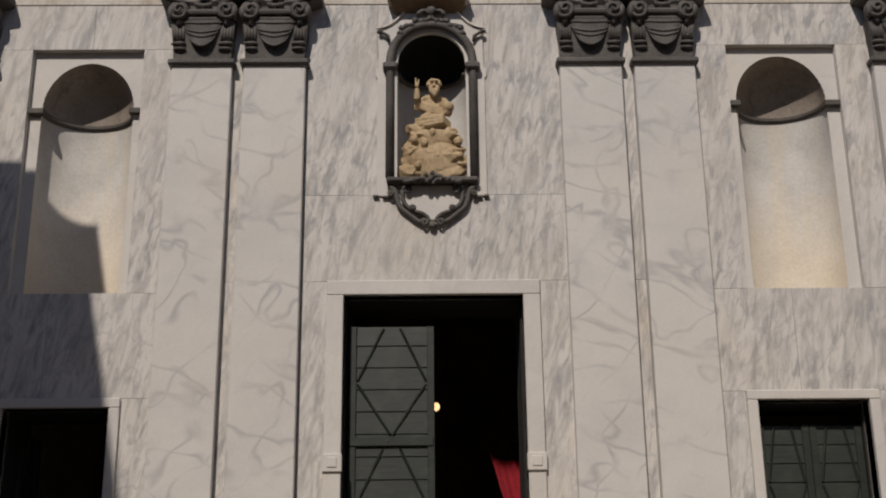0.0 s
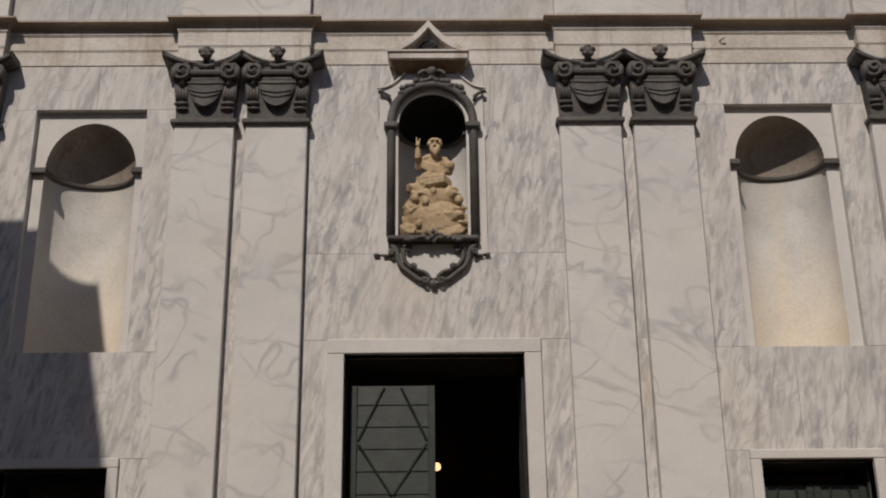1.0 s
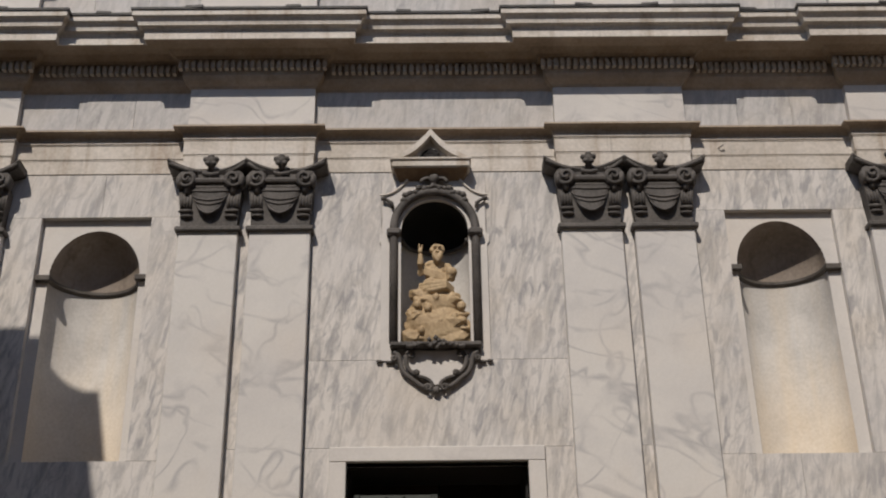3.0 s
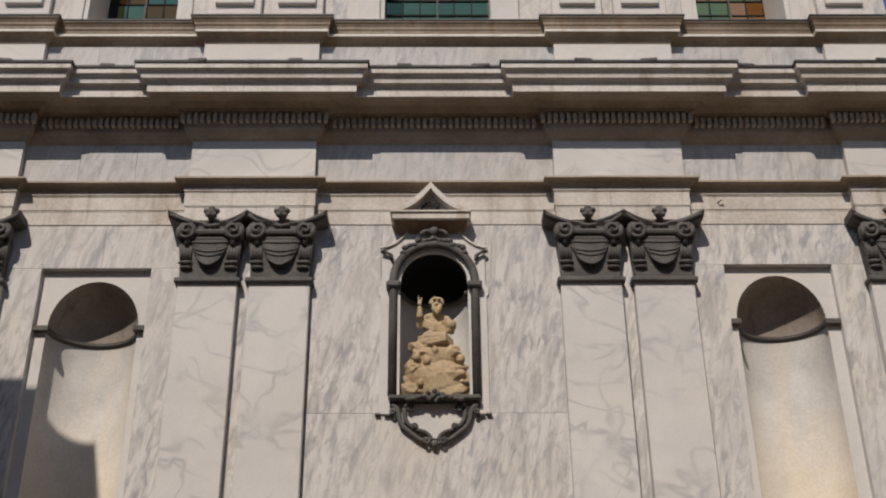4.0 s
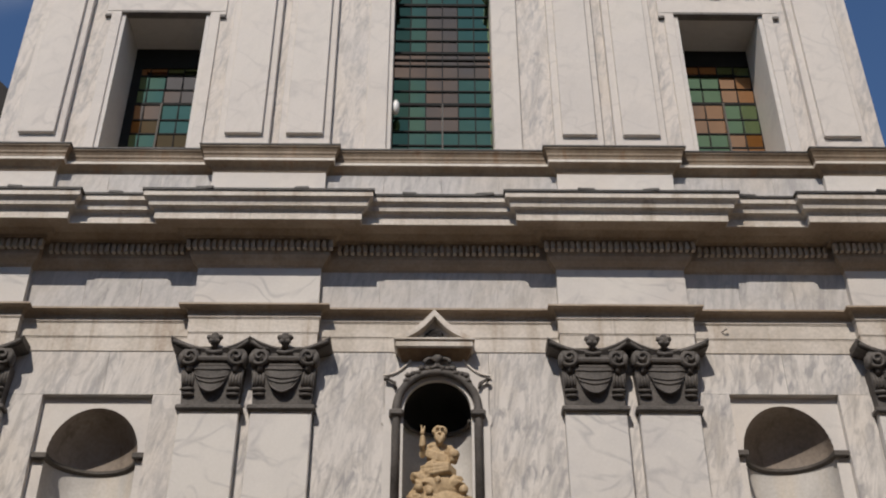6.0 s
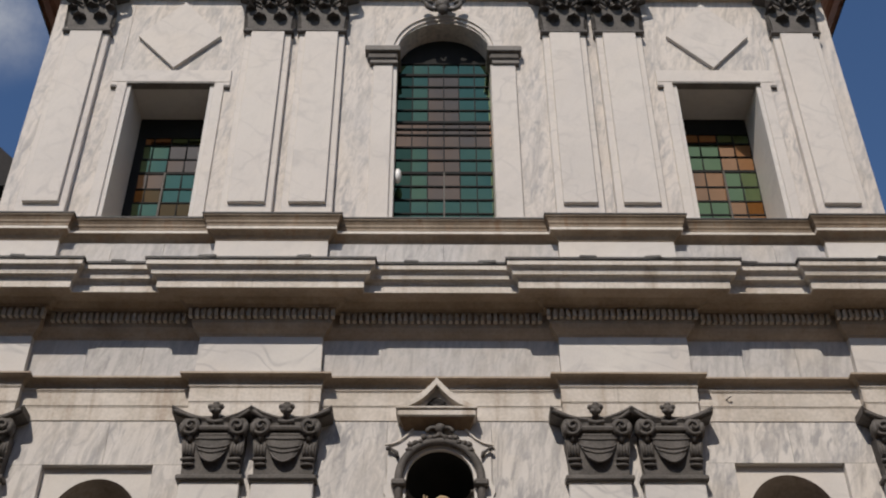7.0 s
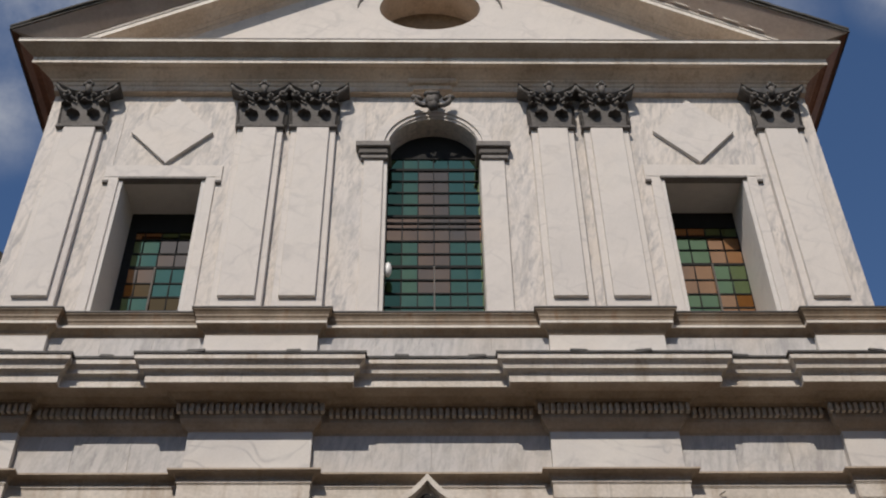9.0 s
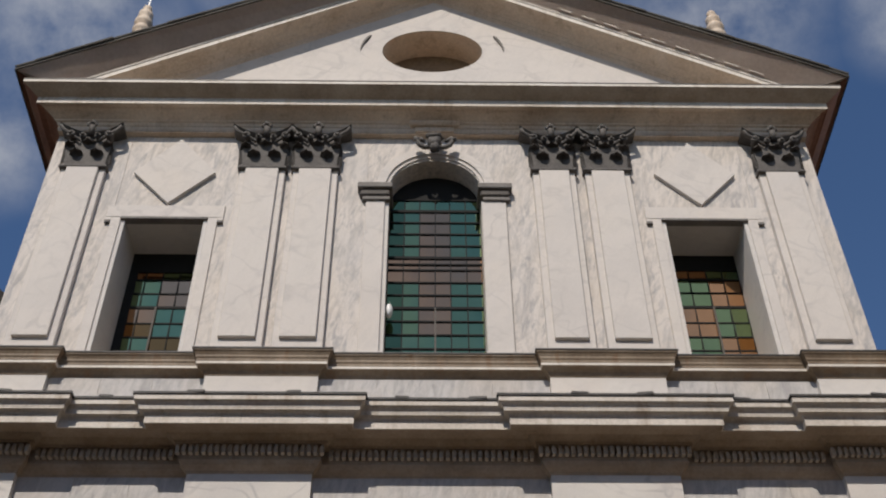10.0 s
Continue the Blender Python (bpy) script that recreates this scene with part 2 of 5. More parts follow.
M_OCULUS = rough_stone("brown_plaster_and_shade", (0.15, 0.10, 0.06), (0.26, 0.18, 0.11), 3, 0.9, 0.2)
# niche plaster darkened to carry the half-domes' shade, with stain runs
M_DOME = stained_trim("shade_browned_plaster", (0.17, 0.135, 0.105), (0.28, 0.235, 0.195), (0.37, 0.32, 0.275), 0.8, (0.10, 0.075, 0.055))
M_REVEAL_SHADE = rough_stone("reveal_shade_black", (0.008, 0.007, 0.006), (0.02, 0.017, 0.014), 4, 0.85, 0.3)
M_INSIDE = rough_stone("dim_interior_plaster", (0.34, 0.28, 0.22), (0.46, 0.39, 0.32), 2, 0.9, 0.2)
M_GROUND = rough_stone("paving_stone", (0.155, 0.125, 0.095), (0.245, 0.205, 0.16), 2, 0.85, 0.4)
M_HOUSE = rough_stone("ochre_house_plaster", (0.24, 0.18, 0.12), (0.36, 0.28, 0.19), 1.5, 0.9, 0.2)
M_RED = rough_stone("red_cloth", (0.40, 0.02, 0.035), (0.60, 0.04, 0.06), 3, 0.9, 0.3)
M_WHITE = Mat("white_enamel", 0.35).done((0.75, 0.75, 0.73))
M_GREEN = glass_pane("green_glass", (0.21, 0.29, 0.145), (0.29, 0.375, 0.195))
M_SHADED_GREEN = glass_pane("shaded_green_glass", (0.09, 0.15, 0.08), (0.13, 0.20, 0.11))
M_BROWN = glass_pane("rose_brown_glass", (0.53, 0.285, 0.145), (0.66, 0.36, 0.185))
M_AMBER = glass_pane("amber_glass", (0.36, 0.16, 0.05), (0.46, 0.21, 0.07))
M_BAND = rough_stone("dark_niche_band_stone", (0.05, 0.043, 0.037), (0.105, 0.092, 0.08), 6)


# ---- mesh helpers ----
def part(name, bm, material, parent=None, label="", smooth=False):
    me = bpy.data.meshes.new(name)
    bmesh.ops.recalc_face_normals(bm, faces=bm.faces)
    bm.to_mesh(me)
    bm.free()
    me.materials.append(material)
    if smooth:
        for p in me.polygons:
            p.use_smooth = True
    ob = new(name, me)
    if parent is not None:
        ob.parent = parent
    return tagged(ob, label)


def thing(name, label, category, group="", kind=""):
    return tagged(new(name), label, category, group, kind)


def box(bm, x0, x1, y0, y1, z0, z1):
    v = [bm.verts.new((x, y, z)) for z in (z0, z1) for x, y in ((x0, y0), (x1, y0), (x1, y1), (x0, y1))]
    for f in ((0, 1, 2, 3), (4, 5, 6, 7), (0, 1, 5, 4), (1, 2, 6, 5), (2, 3, 7, 6), (3, 0, 4, 7)):
        bm.faces.new([v[i] for i in f])
    return bm


def soft_box(x0, x1, y0, y1, z0, z1, bevel=0.006):
    bm = box(bmesh.new(), x0, x1, y0, y1, z0, z1)
    bmesh.ops.bevel(bm, geom=list(bm.edges), offset=bevel, segments=1, affect="EDGES")
    return bm


def prism(bm, pts, y0, y1):
    """A plate with the outline pts (x, z), from y0 back to y1."""
    a = [bm.verts.new((x, y0, z)) for x, z in pts]
    b = [bm.verts.new((x, y1, z)) for x, z in pts]
    bm.faces.new(a), bm.faces.new(b[::-1])
    for i in range(len(pts)):
        j = (i + 1) % len(pts)
        bm.faces.new((a[i], a[j], b[j], b[i]))
    return bm


def sweep(bm, plan, profile, back=None):
    """Run a profile of (overhang, z) along a plan of axis-aligned (x, y) corners, mitred; the outside lies to the right of the way."""
    n = len(plan)
    rows = []
    for o, z in profile:
        row = []
        for i, (x, y) in enumerate(plan):
            mx = my = 0.0
            for a, b in ((i - 1, i), (i, i + 1)):
                if a < 0 or b >= n:
                    continue
                dx, dy = plan[b][0] - plan[a][0], plan[b][1] - plan[a][1]
                if abs(dx) > abs(dy):
                    my = -1.0 if dx > 0 else 1.0
                else:
                    mx = 1.0 if dy > 0 else -1.0
            row.append(bm.verts.new((x + mx * o, y + my * o, z)))
        rows.append(row)
    for r, s in zip(rows, rows[1:]):
        for i in range(n - 1):
            bm.faces.new((r[i], r[i + 1], s[i + 1], s[i]))
    return bm


def tube(bm, pts, radii, sides=8):
    pts = [Vector(p) for p in pts]
    if isinstance(radii, (int, float)):
        radii = [radii] * len(pts)
    rings = []
    for i, p in enumerate(pts):
        d = (pts[min(i + 1, len(pts) - 1)] - pts[max(i - 1, 0)]).normalized()
        u = d.cross(Vector((0, 1, 0)))
        u = (u if u.length > 0.05 else d.cross(Vector((1, 0, 0)))).normalized()
        w = d.cross(u).normalized()
        rings.append([bm.verts.new(p + radii[i] * (math.cos(a) * u + math.sin(a) * w)) for a in (2 * math.pi * k / sides for k in range(sides))])
    for r, s in zip(rings, rings[1:]):
        for k in range(sides):
            bm.faces.new((r[k], r[(k + 1) % sides], s[(k + 1) % sides], s[k]))
    bm.faces.new(rings[0][::-1]), bm.faces.new(rings[-1])
    return bm


def ball(bm, centre, size, wob=0.0, sub=2, seed=0):
    got = bmesh.ops.create_icosphere(bm, subdivisions=sub, radius=1.0)["verts"]
    for v in got:
        k = 1 + wob * noise.noise(v.co * 1.7 + Vector((seed, seed * 2.1, 0)))
        v.co = Vector((v.co.x * size[0] * k + centre[0], v.co.y * size[1] * k + centre[1], v.co.z * size[2] * k + centre[2]))
    return bm


def lathe(bm, outline, cx, cy, sides=20):
    rings = [[bm.verts.new((cx + r * math.cos(2 * math.pi * k / sides), cy + r * math.sin(2 * math.pi * k / sides), z)) for k in range(sides)] for r, z in outline]
    for r, s in zip(rings, rings[1:]):
        for k in range(sides):
            bm.faces.new((r[k], r[(k + 1) % sides], s[(k + 1) % sides], s[k]))
    bm.faces.new(rings[0][::-1]), bm.faces.new(rings[-1])
    return bm


def pierced(x0, x1, z0, z1, y0, y1, holes):
    """A wall of boxes round rectangular holes (x0, x1, z0, z1)."""
    xs = sorted({x0, x1, *(h[i] for h in holes for i in (0, 1))})
    bm = bmesh.new()
    for a, b in zip(xs, xs[1:]):
        mid = (a + b) / 2
        cuts = sorted((h[2], h[3]) for h in holes if h[0] < mid < h[1])
        z = z0
        for lo, hi in cuts:
            if lo > z:
                box(bm, a, b, y0, y1, z, lo)
            z = hi
        if z < z1:
            box(bm, a, b, y0, y1, z, z1)
    return bm


def arch_fill(bm, cx, r, zs, x0, x1, ztop, y0, y1, n=24, rz=None):
    """Spandrels: the solid between an arch of radius r, springing at zs, and the rectangle x0..x1 up to ztop."""
    rz = rz or r
    arc = [(cx - r * math.cos(math.pi * k / n), zs + rz * math.sin(math.pi * k / n)) for k in range(n + 1)]
    half = n // 2
    left = [(x0, zs)] + arc[:half + 1] + [(cx, ztop), (x0, ztop)] if x0 < cx - r - 1e-6 else arc[:half + 1] + [(cx, ztop), (x0, ztop)]
    right = arc[half:] + [(x1, zs), (x1, ztop), (cx, ztop)] if x1 > cx + r + 1e-6 else arc[half:] + [(x1, ztop), (cx, ztop)]
    if abs(arc[half][1] - ztop) < 1e-6:
        left.pop(-2), right.pop(-1)
    prism(bm, left, y0, y1), prism(bm, right, y0, y1)
    return bm


# ---- setting: ground, church walls, neighbours ----
W = 16.0          # face of the wall bays
PF = 15.86        # face of the pilasters
EDGE = 7.93       # half width of the upper storey

ground = part("ground", box(bmesh.new(), -400, 400, -400, 400, -0.4, 0.0), M_GROUND)
tagged(ground, "grey stone paving of the square before the church", "ground", kind="structure")

DOOR = (-1.325, 1.225, 0.0, 6.04)
SIDE_DOORS = [(-5.99, -4.52, 0.0, 4.46), (4.43, 5.985, 0.0, 4.50)]
RECESS = [(-6.09, -4.41, 6.10, 9.94), (4.445, 6.125, 6.11, 9.985)]
NICHE = (-0.585, 0.525, 7.82, 10.24)
wall_lower = part("wall_lower", pierced(-7.98, 7.98, 0, 13.2, W + 0.03, 17.2, [DOOR, *SIDE_DOORS, *RECESS, NICHE]), M_FRAME)
tagged(wall_lower, "lower church front faced with grey-streaked white marble slabs", "wall", kind="structure")

WIN_SIDE = [(-6.07, -4.52, 14.6, 18.20), (4.585, 6.15, 14.6, 18.25)]
WIN_MID = (-0.90, 0.955, 14.6, 20.0)
up = pierced(-EDGE, EDGE, 13.2, 21.0, W, 17.2, [*WIN_SIDE, WIN_MID])
MC, MR = 0.0275, 0.9275   # middle and half width of the arched window
arch_fill(up, MC, MR, 19.1, -0.90, 0.955, 20.0, W, 17.2, rz=0.895)
wall_upper = part("wall_upper", up, M_BAYUP)
tagged(wall_upper, "upper church front of pale veined marble with three windows", "wall", kind="structure")
for sx in (-1, 1):
    a, b = sorted((sx * 7.1, sx * EDGE))
    side = part("wall_side_left" if sx < 0 else "wall_side_right", box(bmesh.new(), a, b, 17.2, 34, 0, 21.4), M_HOUSE)
    tagged(side, "plain plastered side wall of the church nave", "wall", kind="structure")
back = part("wall_back", box(bmesh.new(), -EDGE, EDGE, 34, 34.6, 0, 24), M_INSIDE)
tagged(back, "plain end wall of the dim church nave", "wall", kind="structure")
vault = part("ceiling", box(bmesh.new(), -7.1, 7.1, 17.2, 34, 13.0, 13.25), M_INSIDE)
tagged(vault, "plain ceiling over the dim nave", "ceiling", kind="structure")
lining = part("wall_nave", box(box(bmesh.new(), -7.1, -6.9, 17.2, 34, 0, 13), 6.9, 7.1, 17.2, 34, 0, 13), M_INSIDE)
tagged(lining, "dim plastered inner walls of the nave", "wall", kind="structure")

# the house beside the square on the left, whose corner shades the church, and the unseen fronts added round the square
house = thing("house", "tall plastered house at the corner of the square", "house")


def block(pts, z0, z1):
    """An upright block over the plan pts (x, y)."""
    bm = bmesh.new()
    a, b = [bm.verts.new((x, y, z0)) for x, y in pts], [bm.verts.new((x, y, z1)) for x, y in pts]
    bm.faces.new(a[::-1]), bm.faces.new(b)
    for i in range(len(pts)):
        j = (i + 1) % len(pts)
        bm.faces.new((a[i], a[j], b[j], b[i]))
    return bm


part("wall", block([(-22, -13), (-9.15, -13), (-7.15, 10.0), (-22, 10.0)], 0, 13.8), M_HOUSE, house)
part("roof", block([(-22, -13), (-9.15, -13), (-7.15, 10.0), (-22, 10.0)], 13.8, 14.01), M_ROOF, house, "dark slate roof edge")
# unseen fronts, added to block sky and bounce warm light at the church
opposite = part("wall_opposite", box(bmesh.new(), -30, 30, -14, -13, 0, 17), M_HOUSE)
tagged(opposite, "unseen plain front added to shape the square's light", "wall", kind="structure")
right_front = part("wall_right", box(bmesh.new(), 15, 16, -13, 13, 0, 20), M_HOUSE)
tagged(right_front, "unseen plain front added to bounce warm light", "wall", kind="structure")
behind = thing("neighbour_house", "dark slate-roofed house standing behind the church", "house")
# wall and roof are near-black, with the house's shade put into the colour
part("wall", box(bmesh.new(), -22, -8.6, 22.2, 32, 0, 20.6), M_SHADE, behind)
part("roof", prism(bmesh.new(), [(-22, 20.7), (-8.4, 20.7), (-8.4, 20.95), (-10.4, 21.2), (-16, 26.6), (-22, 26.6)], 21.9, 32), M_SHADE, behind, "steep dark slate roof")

# ---- lower mouldings ----
def break_plan(breaks, face, rec):
    """Plan line of an entablature that steps forward over the pilasters."""
    pts = [(breaks[0][0], 19.0), (breaks[0][0], face)]
    for i, (a, b) in enumerate(breaks):
        if i > 0:
            pts += [(a, rec), (a, face)]
        if i < len(breaks) - 1:
            pts += [(b, face), (b, rec)]
    return pts + [(breaks[-1][1], face), (breaks[-1][1], 19.0)]


BREAKS = [(-7.98, -6.68), (-3.955, -1.955), (1.885, 3.975), (6.63, 7.98)]
FF = 15.86
plan_low = break_plan(BREAKS, FF, W)
arch = sweep(bmesh.new(), plan_low, [(-0.1, 10.70), (0.015, 10.70), (0.015, 10.93), (0.022, 10.934), (0.018, 10.948), (0.03, 10.958), (0.03, 11.195), (0.04, 11.20), (0.034, 11.212), (0.05, 11.222), (0.05, 11.262), (0.02, 11.265)])
arch = tagged(part("architrave", arch, M_TRIM), "stepped pale stone architrave above the dark capitals", "moulding", kind="structure")
part("ogee", sweep(bmesh.new(), plan_low, [(0.02, 11.265), (0.055, 11.27), (0.058, 11.305), (0.075, 11.335), (0.115, 11.36), (0.17, 11.372), (0.19, 11.375), (0.19, 11.405), (0.05, 11.425), (-0.05, 11.43)]), M_BED, arch, "weathered top moulding, browned for its shade")
frieze = sweep(bmesh.new(), plan_low, [(0.0, 11.40), (0.0, 12.3)])
tagged(part("frieze", frieze, M_PIL), "plain marble frieze that steps out over the pilasters", "frieze", kind="structure")
bed = [(-0.05, 12.17), (0.02, 12.19), (0.03, 12.22), (0.10, 12.29), (0.14, 12.36), (0.14, 12.615), (0.23, 12.62), (0.25, 12.66), (0.33, 12.70), (0.36, 12.725), (0.62, 12.705), (0.65, 12.692)]
crown = [(0.67, 12.693), (0.67, 12.835), (0.68, 12.84), (0.69, 12.865), (0.72, 12.887), (0.765, 12.897), (0.765, 12.921), (0.768, 12.925), (0.775, 12.97), (0.81, 13.01), (0.85, 13.03), (0.85, 13.134)]
cornice = part("cornice", sweep(bmesh.new(), plan_low, [bed[-1]] + crown + [(0.80, 13.15), (-0.3, 13.2)]), M_CROWN)
tagged(cornice, "deep stone cornice with dentils and rain stains", "cornice", kind="structure")
part("bed_moulding", sweep(bmesh.new(), plan_low, bed), M_BED, cornice, "weathered bed moulding, browned for its shade")
part("flashing", sweep(bmesh.new(), plan_low, [(0.80, 13.128), (0.873, 13.126), (0.878, 13.165), (0.72, 13.176)]), M_LEAD, cornice, "dark lead flashing")
random.seed(4)
for x, y in [(-6.9, FF), (-5.3, W), (-3.82, FF), (-2.26, FF), (-0.52, W), (0.72, W), (2.35, FF), (3.42, FF), (5.0, W), (6.0, W), (7.2, FF)]:
    wd = 0.11 + 0.04 * random.random()
    lap = soft_box(-wd, wd, y - 0.885, y - 0.6, 13.14, 13.205, 0.012)
    bmesh.ops.rotate(lap, verts=lap.verts, cent=(0, y - 0.75, 13.17), matrix=Euler((0, random.gauss(0, 0.03), random.gauss(0, 0.05))).to_matrix())
    bmesh.ops.translate(lap, verts=lap.verts, vec=(x, 0, 0))
    part("lead_lap", lap, M_LEAD, cornice)

# ---- lower bays: marble slabs ----
def slab(parent, x0, x1, z0, z1, y=W, thick=0.028, material=None):
    g = 0.0025
    return part("slab", box(bmesh.new(), x0 + g, x1 - g, y, y + thick, z0 + g, z1 - g), material or M_BAY, parent)


for x0, x1, z0, z1 in [(-1.92, -1.56, 0, 3.1), (-1.92, -1.56, 3.1, 6.25), (1.47, 1.92, 0, 3.1), (1.47, 1.92, 3.1, 6.25),
                       (-1.92, 1.92, 6.25, 7.56),
                       (-1.92, -0.868, 7.56, 10.72), (0.747, 1.92, 7.56, 10.72), (-0.868, 0.747, 10.25, 10.72), (-0.868, -0.585, 7.56, 10.25), (0.525, 0.747, 7.56, 10.25),
                       (-0.585, 0.525, 7.56, 7.82)]:
    slab(wall_lower, x0, x1, z0, z1)
for sx in (-1, 1):
    d = SIDE_DOORS[0 if sx < 0 else 1]
    r = RECESS[0 if sx < 0 else 1]
    lo, hi = (-6.62, -3.95) if sx < 0 else (3.915, 6.62)
    for x0, x1, z0, z1 in [(lo, d[0] - 0.15, 0, 2.6), (lo, d[0] - 0.15, 2.6, d[3] + 0.13), (d[1] + 0.15, hi, 0, 2.6), (d[1] + 0.15, hi, 2.6, d[3] + 0.13),
                           (lo, (lo + hi) / 2 - 0.2, d[3] + 0.13, r[2]), ((lo + hi) / 2 - 0.2, hi, d[3] + 0.13, r[2]), (lo, r[0], r[2], r[3]), (r[1], hi, r[2], r[3]),
                           (lo, (lo + hi) / 2 + 0.1, r[3], 10.72), ((lo + hi) / 2 + 0.1, hi, r[3], 10.72)]:
        slab(wall_lower, x0, x1, z0, z1)
for x0, x1 in [(-3.045, -2.877), (2.832, 3.002)]:
    for z0, z1 in [(0, 3.1), (3.1, 6.25), (6.25, 10.69)]:
        slab(wall_lower, x0, x1, z0, z1)
for x0, x1 in [(-6.68, -3.955), (-1.955, 1.885), (3.975, 6.63)]:
    n = 4 if x1 - x0 > 3 else 3
    for k in range(n):
        slab(wall_lower, x0 + (x1 - x0) * k / n, x0 + (x1 - x0) * (k + 1) / n, 11.40, 12.25, W - 0.012, 0.02, M_GREY)


# ---- pilasters ----
def neck_and_bell(cap, w, y, z0, z1, lean=0.05):
    bm = bmesh.new()
    for zz, ww, yy in ((z0 + 0.09, w / 2 - 0.02, y - 0.01), (z0 + (z1 - z0) * 0.45, w / 2 - 0.01, y - 0.03), (z0 + (z1 - z0) * 0.8, w / 2 + 0.02, y - lean - 0.02), (z1, w / 2 + 0.03, y - lean - 0.04)):
        for sx, yv in ((-1, W + 0.02), (-1, yy), (1, yy), (1, W + 0.02)):
            bm.verts.new((sx * ww, yv, zz))
    bm.verts.ensure_lookup_table()
    for k in range(3):
        for a, b in ((0, 1), (1, 2), (2, 3)):
            bm.faces.new([bm.verts[i] for i in (4 * k + a, 4 * k + b, 4 * k + 4 + b, 4 * k + 4 + a)])
    bm.faces.new([bm.verts[i] for i in (0, 1, 2, 3)])
    bm.faces.new([bm.verts[12 + i] for i in (3, 2, 1, 0)])
    bell = part("bell", bm, M_DARK, cap)
    part("neck_band", soft_box(-w / 2 - 0.05, w / 2 + 0.05, y - 0.07, W + 0.02, z0, z0 + 0.085, 0.018), M_DARK, cap)
    return bell


def abacus(cap, hl, hr, y, z, thick, sag, out):
    """Concave-sided top slab with raised horns."""
    n = 14
    bm = bmesh.new()
    rows = []
    for k in range(n + 1):
        u = k / n
        x = -hl + (hl + hr) * u
        c = 1 - (2 * u - 1) ** 2
        zz, yy = z - sag * c, y - out + 0.16 * c
        rows.append([bm.verts.new((x, a, b)) for a, b in ((W + 0.02, zz), (yy, zz), (yy - 0.03, zz - thick * 0.35), (yy + 0.03, zz - thick), (W + 0.02, zz - thick))])
    for r, s in zip(rows, rows[1:]):
        for i in range(5):
            bm.faces.new((r[i], r[(i + 1) % 5], s[(i + 1) % 5], s[i]))
    bm.faces.new(rows[0]), bm.faces.new(rows[-1][::-1])
    return part("abacus", bm, M_DARK, cap)


def volute(cap, x, y, z, r, turn):
    pts, rad = [], []
    for k in range(30):
        a = turn * (k / 29) * 3.6 * math.pi + math.pi / 2
        q = r * (1 - 0.86 * k / 29)
        pts.append((x + q * math.cos(a), y - 0.10 * k / 29, z + q * math.sin(a)))
        rad.append(0.036 * (1 - 0.45 * k / 29))
    bm = tube(bmesh.new(), pts, rad, 6)
    lathe_y = bmesh.ops.create_cone(bm, cap_ends=True, segments=14, radius1=r * 0.95, radius2=r * 0.8, depth=0.2)["verts"]
    for v in lathe_y:
        v.co = Vector((x + v.co.x, y + 0.06 + v.co.z, z + v.co.y))
    return part("volute", bm, M_DARK, cap, smooth=True)


